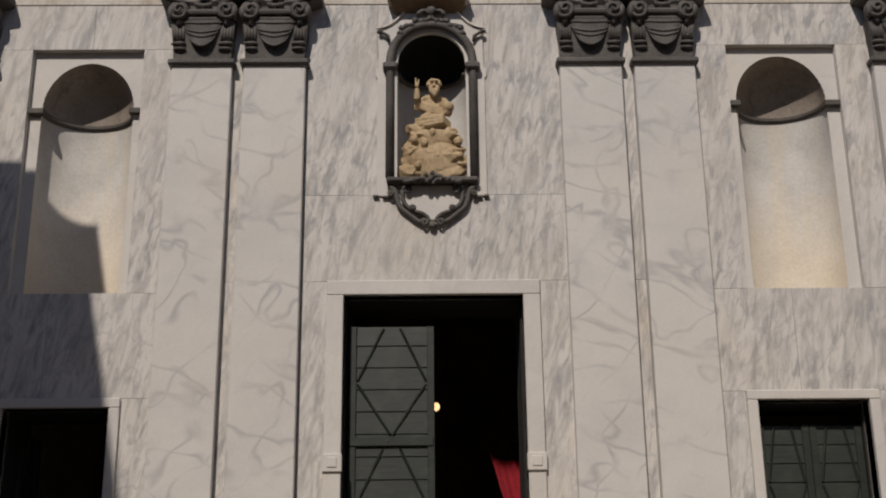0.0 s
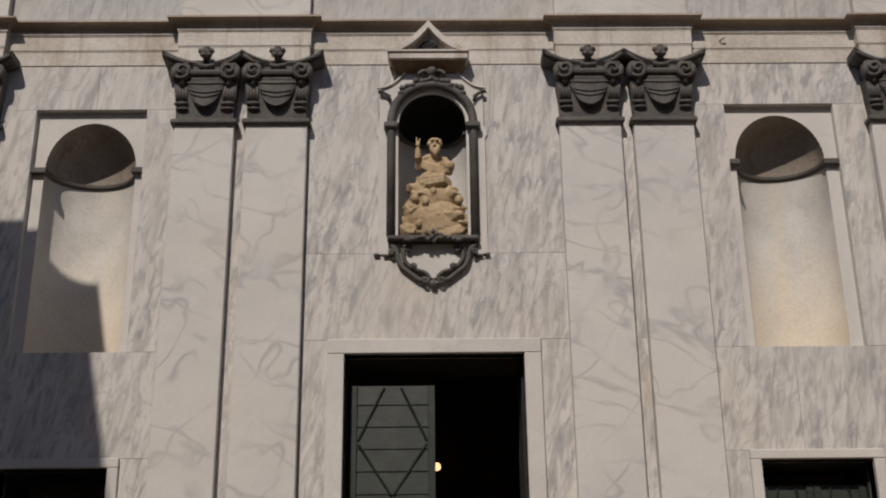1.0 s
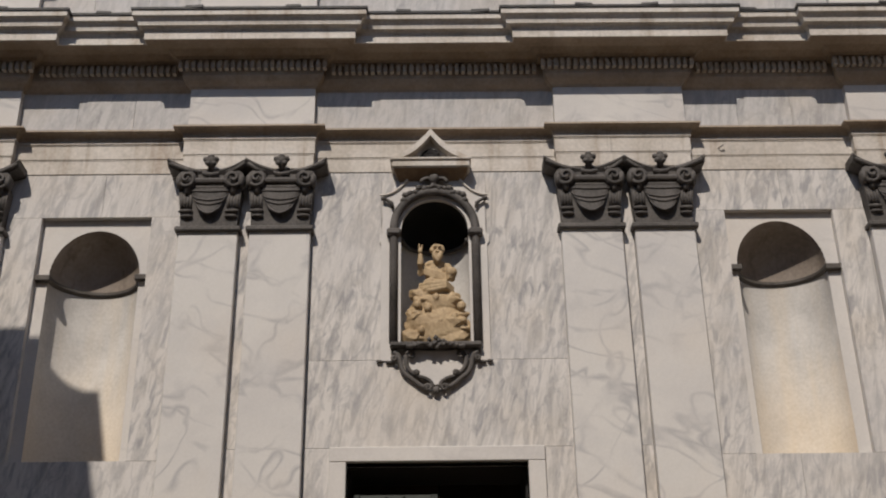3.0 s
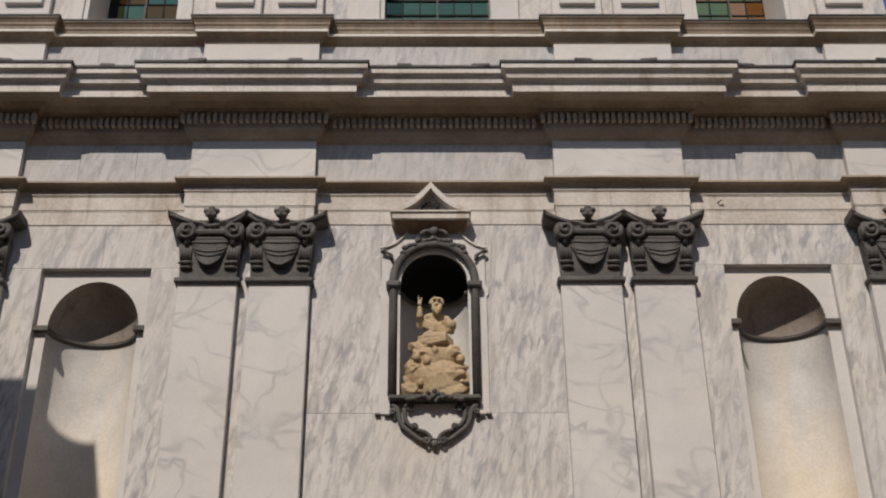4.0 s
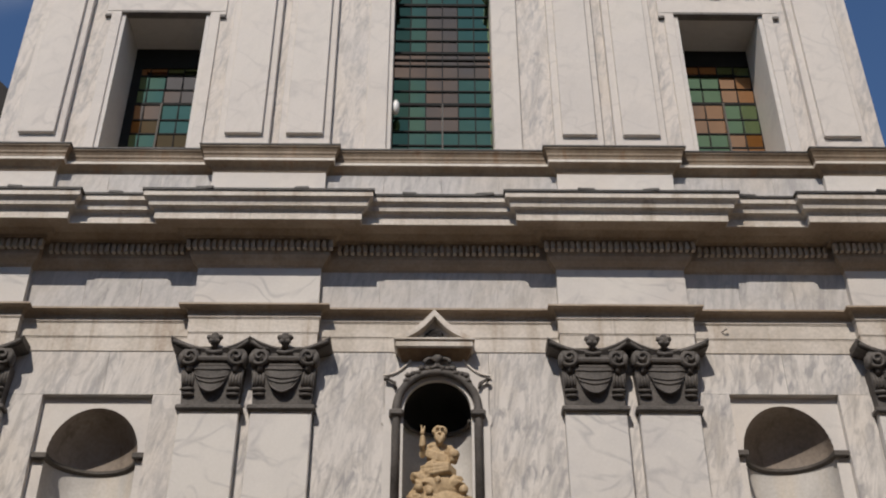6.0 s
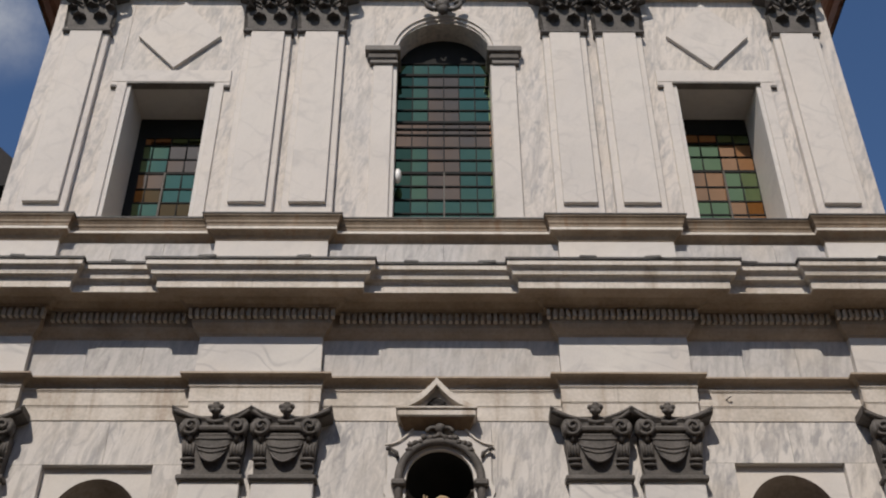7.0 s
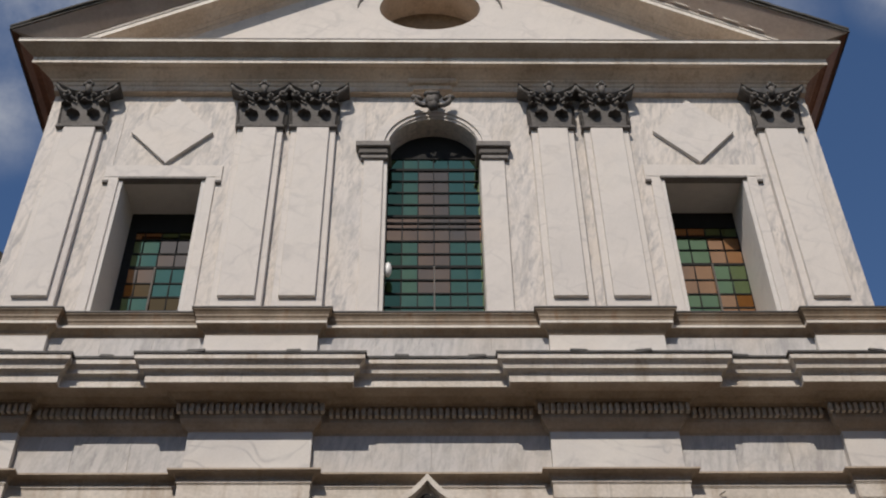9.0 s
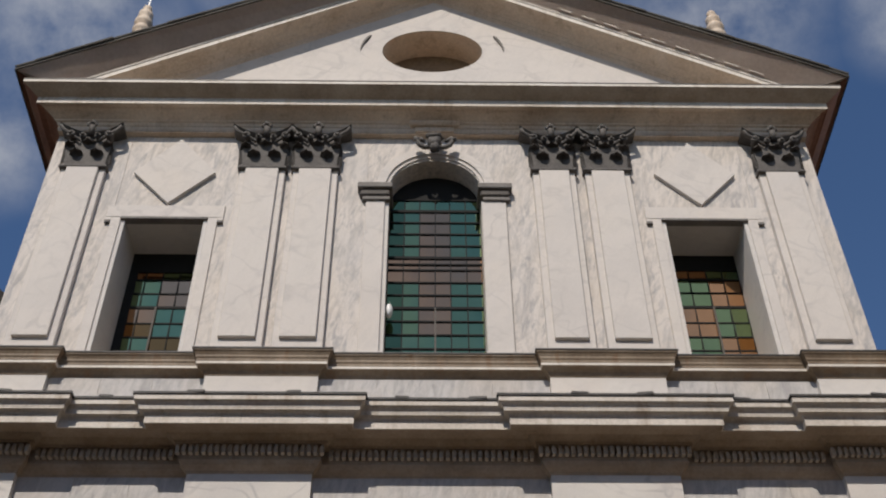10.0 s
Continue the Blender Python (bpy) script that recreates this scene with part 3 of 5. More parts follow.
def low_capital(pil, hl, hr, y, z0, w):
    """Ionic capital with a cloth swag between its volutes."""
    cap = new("capital")
    cap.parent = pil
    tagged(cap, "dark grey stone capital with volutes and a draped swag")
    zt = z0 + 1.17
    neck_and_bell(cap, w, y, z0, z0 + 0.72)
    abacus(cap, hl, hr, y, zt, 0.12, 0.13, 0.24)
    bar = tube(bmesh.new(), [(-w / 2 + 0.2, y - 0.13, z0 + 0.82), (w / 2 - 0.2, y - 0.13, z0 + 0.82)], 0.05, 8)
    box(bar, -w / 2 + 0.04, w / 2 - 0.04, y - 0.08, W + 0.02, z0 + 0.66, z0 + 1.02)
    tube(bar, [(-w / 2 + 0.24, y - 0.10, z0 + 0.72), (w / 2 - 0.24, y - 0.10, z0 + 0.72)], 0.03, 8)
    tube(bar, [(-0.12, y - 0.13, z0 + 0.95), (0, y - 0.15, z0 + 0.92), (0.12, y - 0.13, z0 + 0.95)], 0.035, 7)
    part("echinus", bar, M_DARK, cap)
    xo = w / 2 - 0.10
    volute(cap, -xo, y - 0.13, z0 + 0.84, 0.155, 1)
    volute(cap, xo, y - 0.13, z0 + 0.84, 0.155, -1)
    for sx, h in ((-1, hl), (1, hr)):
        horn = tube(bmesh.new(), [(sx * (xo - 0.12), y - 0.12, z0 + 0.98), (sx * (xo + 0.02), y - 0.16, z0 + 1.0), (sx * (h - 0.03), y - 0.22, z0 + 1.09)], [0.03, 0.035, 0.03], 7)
        ball(horn, (sx * (w / 2 + 0.02), y - 0.10, z0 + 0.82), (0.065, 0.11, 0.13), 0.3, 2, sx)
        part("horn", horn, M_DARK, cap, smooth=True)
        tas = bmesh.new()
        for q in range(4):
            xx = sx * (w / 2 - 0.03 - 0.045 * q)
            tube(tas, [(xx + sx * 0.02, y - 0.05, z0 + 0.66), (xx, y - 0.065, z0 + 0.52), (xx, y - 0.055, z0 + 0.385)], [0.024, 0.028, 0.022], 6)
        ball(tas, (sx * (w / 2 - 0.10), y - 0.05, z0 + 0.335), (0.115, 0.05, 0.035), 0.2, 2, 1)
        ball(tas, (sx * (w / 2 - 0.115), y - 0.045, z0 + 0.25), (0.10, 0.045, 0.03), 0.2, 2, 2)
        tube(tas, [(sx * (xo + 0.0), y - 0.12, z0 + 0.74), (sx * (w / 2 - 0.10), y - 0.07, z0 + 0.62)], 0.05, 7)
        part("cloth_end", tas, M_DARK, cap, smooth=True)
    # cloth hung between the volutes, with a fold along each rope of the swag
    rows = []
    for k in range(7):
        dep, hw = 0.02 + 0.075 * k, w / 2 - 0.125
        bw, row = hw - 0.36 * dep, []
        for q in range(21):
            u = q / 10 - 1
            e = abs(u)
            # straight flanks that draw in, then a shallow bowl
            px, fall = (hw - (hw - bw) * (1 - e) / 0.45, 0.78 * (1 - e) / 0.45) if e > 0.55 else (bw * e / 0.55, 0.78 + 0.22 * (1 - (e / 0.55) ** 2))
            row.append((math.copysign(px, u), y - 0.035 - 0.085 * min(1.0, 1.6 * (1 - e)), z0 + 0.735 - dep * fall))
        rows.append(row)
    sheet = bmesh.new()
    grid = [[sheet.verts.new(p) for p in r] for r in rows]
    for a, b in zip(grid, grid[1:]):
        for q in range(20):
            sheet.faces.new((a[q], a[q + 1], b[q + 1], b[q]))
    part("swag_cloth", sheet, M_DARK, cap, smooth=True)
    for r in (rows[1], rows[3], rows[4], rows[6]):
        part("swag", tube(bmesh.new(), [(px, py - 0.004, pz) for px, py, pz in r], [0.007 + 0.010 * math.sin(math.pi * q / 20) for q in range(21)], 7), M_DARK, cap, smooth=True)
    ros = bmesh.new()
    for k in range(5):
        a = math.pi * (k * 0.4 - 0.3)
        ball(ros, (0.075 * math.cos(a), y - 0.18, zt - 0.02 + 0.06 * math.sin(a)), (0.055, 0.055, 0.045), 0.3, 2, k)
    tube(ros, [(0, y - 0.13, zt - 0.17), (0, y - 0.16, zt - 0.06), (0, y - 0.18, zt + 0.02)], [0.045, 0.06, 0.10], 8)
    part("rosette", ros, M_DARK, cap, smooth=True)
    return cap


def up_capital(pil, hl, hr, y, z0, w):
    """Leafy capital with curled leaves, corner scrolls and a flower."""
    cap = new("capital")
    cap.parent = pil
    tagged(cap, "dark stone capital with curling leaves and corner scrolls")
    zt = z0 + 1.19
    neck_and_bell(cap, w - 0.02, y, z0, z0 + 0.72, 0.03)
    abacus(cap, hl, hr, y, zt, 0.075, 0.15, 0.25)
    band = box(bmesh.new(), -w / 2 + 0.05, w / 2 - 0.05, y - 0.05, W + 0.02, z0 + 0.70, z0 + 0.97)
    part("echinus", band, M_DARK, cap)

    def leaf(x, z, s, h):
        bm = bmesh.new()
        pts = [(x, y - 0.01, z - h), (x, y - 0.03, z - h * 0.5), (x, y - 0.055, z - 0.09), (x, y - 0.115, z - 0.015), (x, y - 0.195, z - 0.005), (x, y - 0.225, z - 0.045)]
        rows = []
        for k, p in enumerate(pts):
            ww = s * (0.95, 1.0, 1.0, 0.85, 0.7, 0.42)[k]
            rows.append([bm.verts.new((p[0] + ww * q, p[1] + 0.05 * abs(q), p[2] + 0.012 * math.cos(q * 9))) for q in (-1, -0.5, 0, 0.5, 1)])
        for a, b in zip(rows, rows[1:]):
            for i in range(4):
                bm.faces.new((a[i], a[i + 1], b[i + 1], b[i]))
        bmesh.ops.solidify(bm, geom=list(bm.faces), thickness=0.03)
        return part("leaf", bm, M_DARK, cap)

    for x in (-0.21, 0.21):
        leaf(x, z0 + 0.44, 0.16, 0.32)
    leaf(0, z0 + 0.74, 0.17, 0.55)
    for sx in (-1, 1):
        leaf(sx * (w / 2 - 0.06), z0 + 0.68, 0.13, 0.5)
        volute(cap, sx * (w / 2 - 0.06), y - 0.15, z0 + 0.90, 0.085, -sx)
        volute(cap, sx * 0.16, y - 0.12, z0 + 0.88, 0.06, sx)
        h = hl if sx < 0 else hr
        horn = tube(bmesh.new(), [(sx * 0.2, y - 0.12, z0 + 0.74), (sx * 0.33, y - 0.14, z0 + 0.86), (sx * (h - 0.08), y - 0.2, z0 + 1.0), (sx * (h - 0.02), y - 0.24, z0 + 1.09)], [0.03, 0.04, 0.05, 0.04], 7)
        part("horn", horn, M_DARK, cap, smooth=True)
    flo = bmesh.new()
    for k in range(6):
        a = math.pi * k / 5
        ball(flo, (0.08 * math.cos(a), y - 0.19, zt - 0.02 + 0.075 * math.sin(a)), (0.042, 0.05, 0.042), 0.3, 1, k)
    ball(flo, (0, y - 0.19, zt + 0.09), (0.04, 0.045, 0.055), 0.2, 1, 3)
    tube(flo, [(0, y - 0.12, zt - 0.26), (0, y - 0.17, zt - 0.04)], [0.05, 0.08], 8)
    part("flower", flo, M_DARK, cap, smooth=True)
    return cap


def low_pilaster(x, w, hl, hr):
    p = thing("pilaster", "flat white veined marble pilaster with a dark carved capital", "pilaster", "pilasters of the lower storey")
    part("shaft", soft_box(-w / 2, w / 2, PF, W + 0.02, 0.9, 9.64, 0.012), M_PIL, p)
    part("base", soft_box(-w / 2 - 0.07, w / 2 + 0.07, PF - 0.07, W + 0.02, 0, 0.9, 0.02), M_PIL, p)
    low_capital(p, hl, hr, PF, 9.60, w)
    p.location = (x, 0, 0)
    return p


def up_pilaster(x, w, hl, hr):
    hl, hr = hl + 0.03, hr + 0.03
    p = thing("pilaster", "pale marble pilaster with a raised panel and leafy dark capital", "pilaster", "pilasters of the upper storey")
    part("shaft", soft_box(-w / 2, w / 2, 15.87, W + 0.02, 14.66, 19.56, 0.012), M_PILUP, p)
    part("plinth", soft_box(-w / 2 - 0.05, w / 2 + 0.05, 15.80, W + 0.02, 14.6, 14.73, 0.012), M_FRAME, p)
    part("panel", soft_box(-w / 2 + 0.13, w / 2 - 0.13, 15.795, 15.88, 15.02, 19.56, 0.01), M_PILUP, p)
    up_capital(p, hl, hr, 15.85, 19.50, w)
    p.location = (x, 0, 0)
    return p


for x, w, hl, hr in [(-7.08, 0.92, 0.64, 0.64), (-3.50, 0.905, 0.66, 0.56), (-2.41, 0.93, 0.55, 0.70), (2.347, 0.935, 0.70, 0.55), (3.465, 0.92, 0.57, 0.68), (7.09, 0.92, 0.64, 0.64)]:
    low_pilaster(x, w, hl, hr)
for x, w, hl, hr in [(-7.15, 0.90, 0.62, 0.62), (-3.50, 0.925, 0.66, 0.54), (-2.42, 0.915, 0.54, 0.66), (2.46, 0.87, 0.63, 0.55), (3.56, 0.92, 0.55, 0.64), (7.14, 0.92, 0.62, 0.62)]:
    up_pilaster(x, w, hl, hr)


# ---- side niches ----
def niche_shell(bm, cx, r, zb, zs, y, n=28, m=10, only="", deep=None, rise=None):
    """Half cylinder from zb to zs with a quarter-sphere head; its mouth lies in the plane y."""
    deep, rise = deep or r, rise or r
    arc = [math.pi * k / n for k in range(n + 1)]
    lo = [] if only == "head" else [bm.verts.new((cx - r * math.cos(a), y + deep * math.sin(a), zb)) for a in arc]
    hi = [bm.verts.new((cx - r * math.cos(a), y + deep * math.sin(a), zs)) for a in arc]
    if only != "head":
        for i in range(n):
            bm.faces.new((lo[i], lo[i + 1], hi[i + 1], hi[i]))
        bm.faces.new(lo)
    if only == "body":
        return bm
    prev = hi
    for j in range(1, m):
        e = math.pi / 2 * j / m
        # turn the half circle up about the line that joins the springing points
        row = [prev[0]] + [bm.verts.new((cx - r * math.cos(a), y + deep * math.sin(a) * math.cos(e), zs + rise * math.sin(a) * math.sin(e))) for a in arc[1:-1]] + [prev[-1]]
        for i in range(n):
            f = [prev[i], prev[i + 1], row[i + 1], row[i]]
            bm.faces.new(list(dict.fromkeys(f)))
        prev = row
    row = [prev[0]] + [bm.verts.new((cx - r * math.cos(a), y, zs + rise * math.sin(a))) for a in arc[1:-1]] + [prev[-1]]
    for i in range(n):
        bm.faces.new(list(dict.fromkeys([prev[i], prev[i + 1], row[i + 1], row[i]])))
    return bm


for k, (rx0, rx1, rz0, rz1) in enumerate(RECESS):
    cx, r, zs, y, deep, rise = (-5.22 if k == 0 else 5.25), 0.685, (8.99 if k == 0 else 9.07), W + 0.11, 0.645, 0.77
    niche = thing("wall_niche", "empty round-headed wall niche with damp-stained plaster", "niche", "empty side niches")
    part("shell", niche_shell(bmesh.new(), cx, r, rz0, zs, y + 0.001, only="body", deep=deep, rise=rise), M_PLASTER, niche, smooth=True)
    part("half_dome", niche_shell(bmesh.new(), cx, r, rz0, zs, y + 0.001, only="head", deep=deep, rise=rise), M_DOME, niche, "plaster half-dome browned to carry its shade", smooth=True)
    face = box(box(bmesh.new(), rx0, cx - r, y, y + 0.06, rz0, zs), cx + r, rx1, y, y + 0.06, rz0, zs)
    arch_fill(face, cx, r, zs, rx0, rx1, rz1, y, y + 0.06, rz=rise)
    part("face", face, M_FRAME, niche, "pale marble face round the opening")
    imp = bmesh.new()
    n = 28
    ring = []
    for i in range(n + 1):
        a = math.pi * i / n
        ring.append([imp.verts.new((cx - (r + q) * math.cos(a), y + (deep + q) * math.sin(a), z)) for q, z in ((0.02, zs - 0.01), (-0.05, zs - 0.005), (-0.05, zs - 0.05), (-0.012, zs - 0.085), (0.02, zs - 0.09))])
    for a, b in zip(ring, ring[1:]):
        for i in range(4):
            imp.faces.new((a[i], a[i + 1], b[i + 1], b[i]))
    part("impost_ring", imp, M_BAND, niche, "thin curved dark stone band")
    part("impost", soft_box(rx0 + 0.004, cx - r + 0.05, W + 0.015, y + 0.02, zs - 0.09, zs, 0.01), M_BAND, niche)
    part("impost", soft_box(cx + r - 0.05, rx1 - 0.004, W + 0.015, y + 0.02, zs - 0.09, zs, 0.01), M_BAND, niche)

# ---- middle niche with its statue ----
NX, NR, NS = -0.053, 0.555, 9.69
mid = thing("statue_niche", "arched statue niche in a dark moulded stone frame", "niche")
part("shell", niche_shell(bmesh.new(), NX, NR - 0.005, 7.82, NS, W + 0.30, only="body"), M_PLASTER, mid, smooth=True)
# half-dome and short barrel, near-black unlike the plaster shell below
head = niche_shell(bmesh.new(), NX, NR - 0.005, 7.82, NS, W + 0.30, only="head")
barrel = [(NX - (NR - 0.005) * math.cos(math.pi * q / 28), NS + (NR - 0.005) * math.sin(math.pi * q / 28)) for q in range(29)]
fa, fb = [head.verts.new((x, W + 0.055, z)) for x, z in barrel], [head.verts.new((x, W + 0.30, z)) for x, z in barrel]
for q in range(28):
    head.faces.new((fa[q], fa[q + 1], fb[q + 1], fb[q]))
part("head", head, M_IRON, mid, "black half-dome", smooth=True)
part("floor", box(bmesh.new(), NX - NR, NX + NR, W, W + 0.9, 7.76, 7.82), M_PLASTER, mid)
rim = [(NX - (NR - 0.05) * math.cos(a), W + 0.30 + (NR - 0.05) * math.sin(a), NS - 0.03) for a in (math.pi * q / 20 for q in range(21))]
part("rim", tube(bmesh.new(), rim, 0.035, 6), M_DARK, mid, "dark curved moulding", smooth=True)
lining = bmesh.new()
arch_fill(lining, NX, NR - 0.045, NS, NX - NR - 0.02, NX + NR + 0.02, NS + NR + 0.03, W - 0.022, W + 0.06)
box(lining, NX - NR - 0.02, NX - NR + 0.04, W - 0.06, W + 0.06, 7.78, NS)
box(lining, NX + NR - 0.04, NX + NR + 0.02, W - 0.06, W + 0.06, 7.78, NS)
part("lining", lining, M_FRAME, mid, "thin white marble lining")
panel = bmesh.new()
pl, pr = NX - 0.815, NX + 0.80
# marble back panel with ears and swept shoulders, one half a side of the opening
for sx, e in ((-1, pl), (1, pr)):
    s1 = [(e, 7.54), (e, 9.42), (e + sx * 0.03, 9.47), (e + sx * 0.03, 9.58), (e - sx * 0.02, 9.62), (e - sx * 0.02, 10.27)]
    s1 += [(e - sx * (0.02 + 0.42 * t), 10.27 + 0.30 * t ** 2.2) for t in (0.25, 0.5, 0.75, 1.0)]
    s1 += [(NX, 10.60)]
    inner = [(NX + sx * (NR + 0.1) * math.sin(a), NS + (NR + 0.1) * math.cos(a)) for a in (math.pi / 2 * q / 10 for q in range(11))] + [(NX + sx * (NR + 0.1), 7.54)]
    prism(panel, s1 + inner, W - 0.03, W + 0.01)
part("back_panel", panel, M_FRAME, mid, "pale marble panel with swept shoulders")
for sx in (-1, 1):
    e = pl if sx < 0 else pr
    pts = [(e - sx * (-0.03 + 0.45 * t), W - 0.05, 10.265 + 0.30 * t ** 2.2) for t in (q / 10 for q in range(11))]
    part("shoulder_moulding", tube(bmesh.new(), pts, 0.02, 6), M_PALE, mid)
    part("ear_moulding", soft_box(e - 0.05, e + 0.03, W - 0.06, W, 7.51, 7.545, 0.008), M_DARK, mid)
fr = bmesh.new()
R2 = NR + 0.066
path = [(NX - R2, W - 0.07, 7.80), (NX - R2, W - 0.07, NS)] + [(NX - R2 * math.cos(a), W - 0.07, NS + R2 * math.sin(a)) for a in (math.pi * q / 24 for q in range(1, 24))] + [(NX + R2, W - 0.07, NS), (NX + R2, W - 0.07, 7.80)]
tube(fr, path, 0.066, 10)
part("frame", fr, M_DARK, mid, "dark round stone moulding", smooth=True)
for sx in (-1, 1):
    part("frame_ring", soft_box(NX + sx * R2 - 0.11, NX + sx * R2 + 0.11, W - 0.18, W, NS - 0.16, NS - 0.05, 0.025), M_DARK, mid)
part("shelf", soft_box(NX - 0.67, NX + 0.67, W - 0.17, W + 0.02, 7.715, 7.79, 0.02), M_DARK, mid)
for q in range(-7, 8):
    crest = bmesh.new()
    a = q * 0.115
    rr = R2 + 0.06 + 0.03 * math.cos(q * 2.2)
    ball(crest, (NX + rr * math.sin(a), W - 0.10, NS + rr * math.cos(a)), (0.055, 0.055, 0.048), 0.5, 2, q)
    part("crest_leaf", crest, M_DARK, mid, smooth=True)
crest = bmesh.new()
for sx in (-1, 1):
    tube(crest, [(NX + sx * (0.10 + 0.10 * math.cos(b)), W - 0.12, NS + R2 + 0.13 + 0.085 * math.sin(b)) for b in (0.5 * q for q in range(11))], [0.035] * 11, 6)
ball(crest, (NX, W - 0.13, NS + R2 + 0.2), (0.08, 0.07, 0.08), 0.4, 2, 5)
part("crest", crest, M_DARK, mid, "dark carved leaf crest", smooth=True)
for sx in (-1, 1):
    curl = tube(bmesh.new(), [(NX + sx * 0.64, W - 0.07, 10.02), (NX + sx * 0.66, W - 0.08, 10.11), (NX + sx * 0.72, W - 0.09, 10.15), (NX + sx * 0.77, W - 0.09, 10.18)], [0.02, 0.034, 0.022, 0.034], 7)
    ball(curl, (NX + sx * 0.78, W - 0.09, 10.18), (0.042, 0.04, 0.04), 0.4, 2, 2)
    part("side_curl", curl, M_DARK, mid, smooth=True)

ped = bmesh.new()
NP = NX - 0.05
part("pediment_base", soft_box(NP - 0.61, NP + 0.61, 15.72, W, 10.64, 10.76, 0.02), M_TRIM, mid)
part("pediment_fillet", soft_box(NP - 0.63, NP + 0.63, 15.69, W, 10.755, 10.80, 0.012), M_TRIM, mid)
# the neck slopes back under the cap; its dark brown carries the shade there
nv = [ped.verts.new(c) for c in ((NP - 0.50, 15.955, 10.52), (NP + 0.50, 15.955, 10.52), (NP + 0.58, 15.735, 10.65), (NP - 0.58, 15.735, 10.65), (NP - 0.50, W, 10.52), (NP + 0.50, W, 10.52), (NP + 0.58, W, 10.65), (NP - 0.58, W, 10.65))]
for q in ((0, 1, 2, 3), (4, 5, 6, 7), (0, 1, 5, 4), (1, 2, 6, 5), (2, 3, 7, 6), (3, 0, 4, 7)):
    ped.faces.new([nv[i] for i in q])
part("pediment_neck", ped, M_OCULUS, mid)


def curve_side(sx, w0, h0, lift=0.0):
    return [(NP + sx * w0 * (1 - t), 10.80 + lift + h0 * (0.55 * t + 0.45 * t ** 2.4)) for t in (q / 10 for q in range(11))]


tym = prism(bmesh.new(), curve_side(-1, 0.5, 0.45) + curve_side(1, 0.5, 0.45)[::-1][1:], 15.86, W)
part("tympanum", tym, M_TRIM, mid)
for sx in (-1, 1):
    a, b = curve_side(sx, 0.62, 0.52, 0.0), curve_side(sx, 0.44, 0.40, 0.0)
    rk = prism(bmesh.new(), a + b[::-1], 15.70, W - 0.1)
    part("raking_moulding", rk, M_TRIM, mid)
# near-black relief stands in for the shaded hollow of the tympanum
hole = bmesh.new()
for q in range(7):
    ball(hole, (NP - 0.13 + 0.26 * q / 6, 15.85, 10.86 + 0.12 * math.sin(math.pi * q / 6)), (0.06, 0.035, 0.065), 0.3, 1, q)
ball(hole, (NP, 15.855, 10.88), (0.16, 0.03, 0.10), 0.1, 2, 1)
part("shell_ornament", hole, M_SHADE, mid, "near-black relief standing for the tympanum's hollow", smooth=True)

# cartouche under the shelf
cart = thing("cartouche", "white marble shield in a dark scrolled stone border", "cartouche")
edge_in = [(0.44, 7.60), (0.435, 7.50), (0.415, 7.42), (0.365, 7.355), (0.27, 7.285), (0.155, 7.25), (0.075, 7.19), (0.05, 7.11)]
edge_out = [(0.62, 7.66), (0.55, 7.61), (0.525, 7.53), (0.505, 7.44), (0.455, 7.335), (0.34, 7.24), (0.23, 7.15), (0.13, 7.10)]
part("shield", prism(bmesh.new(), [(NX + x, z) for x, z in edge_in[:-1]] + [(NX, 7.16)] + [(NX - x, z) for x, z in reversed(edge_in[:-1])] + [(NX - 0.43, 7.68), (NX + 0.43, 7.68)], W - 0.04, W + 0.01), M_FRAME, cart, "white marble shield")


def smooth_line(pts, y):
    """Points of a smooth curve through the corners pts (x, z) at depth y."""
    out, p = [], [pts[0]] + pts + [pts[-1]]
    for a, b, c, d in zip(p, p[1:], p[2:], p[3:]):
        for t in (0, 0.33, 0.67):
            out.append(tuple(0.5 * (2 * b[k] + (c[k] - a[k]) * t + (2 * a[k] - 5 * b[k] + 4 * c[k] - d[k]) * t * t + (3 * b[k] - a[k] - 3 * c[k] + d[k]) * t ** 3) for k in (0, 1)))
    return [(x, y, z) for x, z in out + [pts[-1]]]


for sx in (-1, 1):
    for name, line, y, r0 in (("inner_scroll", edge_in, W - 0.075, 0.036), ("outer_scroll", edge_out, W - 0.06, 0.042)):
        pts = [(NX + sx * x, yy, z) for x, yy, z in smooth_line(line, y)]
        bd = tube(bmesh.new(), pts, [r0 * (1 - 0.25 * q / len(pts)) for q in range(len(pts))], 8)
        for cx, cz, r1, turn in (((0.365, 7.60, 0.075, 1), (0.285, 7.325, 0.045, 1)) if name == "inner_scroll" else ((0.60, 7.55, 0.055, -1), (0.12, 7.105, 0.062, 1))):
            tube(bd, [(NX + sx * (cx + turn * r1 * (1 - q / 13) * math.cos(q * 0.7)), y - 0.012 - 0.003 * q, cz + r1 * (1 - q / 13) * math.sin(q * 0.7)) for q in range(12)], [0.022] * 12, 6)
        part(name, bd, M_DARK, cart, smooth=True)
    part("side_lug", soft_box(*sorted((NX + sx * 0.60, NX + sx * 0.73)), W - 0.06, W, 7.495, 7.53, 0.01), M_DARK, cart)
knot = bmesh.new()
random.seed(8)
for q in range(16):
    u = random.uniform(-1, 1)
    ball(knot, (NX + 0.13 * u, W - 0.19 - 0.02 * random.random(), 7.745 + random.uniform(-0.085, 0.10) * (1 - 0.6 * abs(u))), (0.032, 0.04, 0.036), 0.7, 2, q)
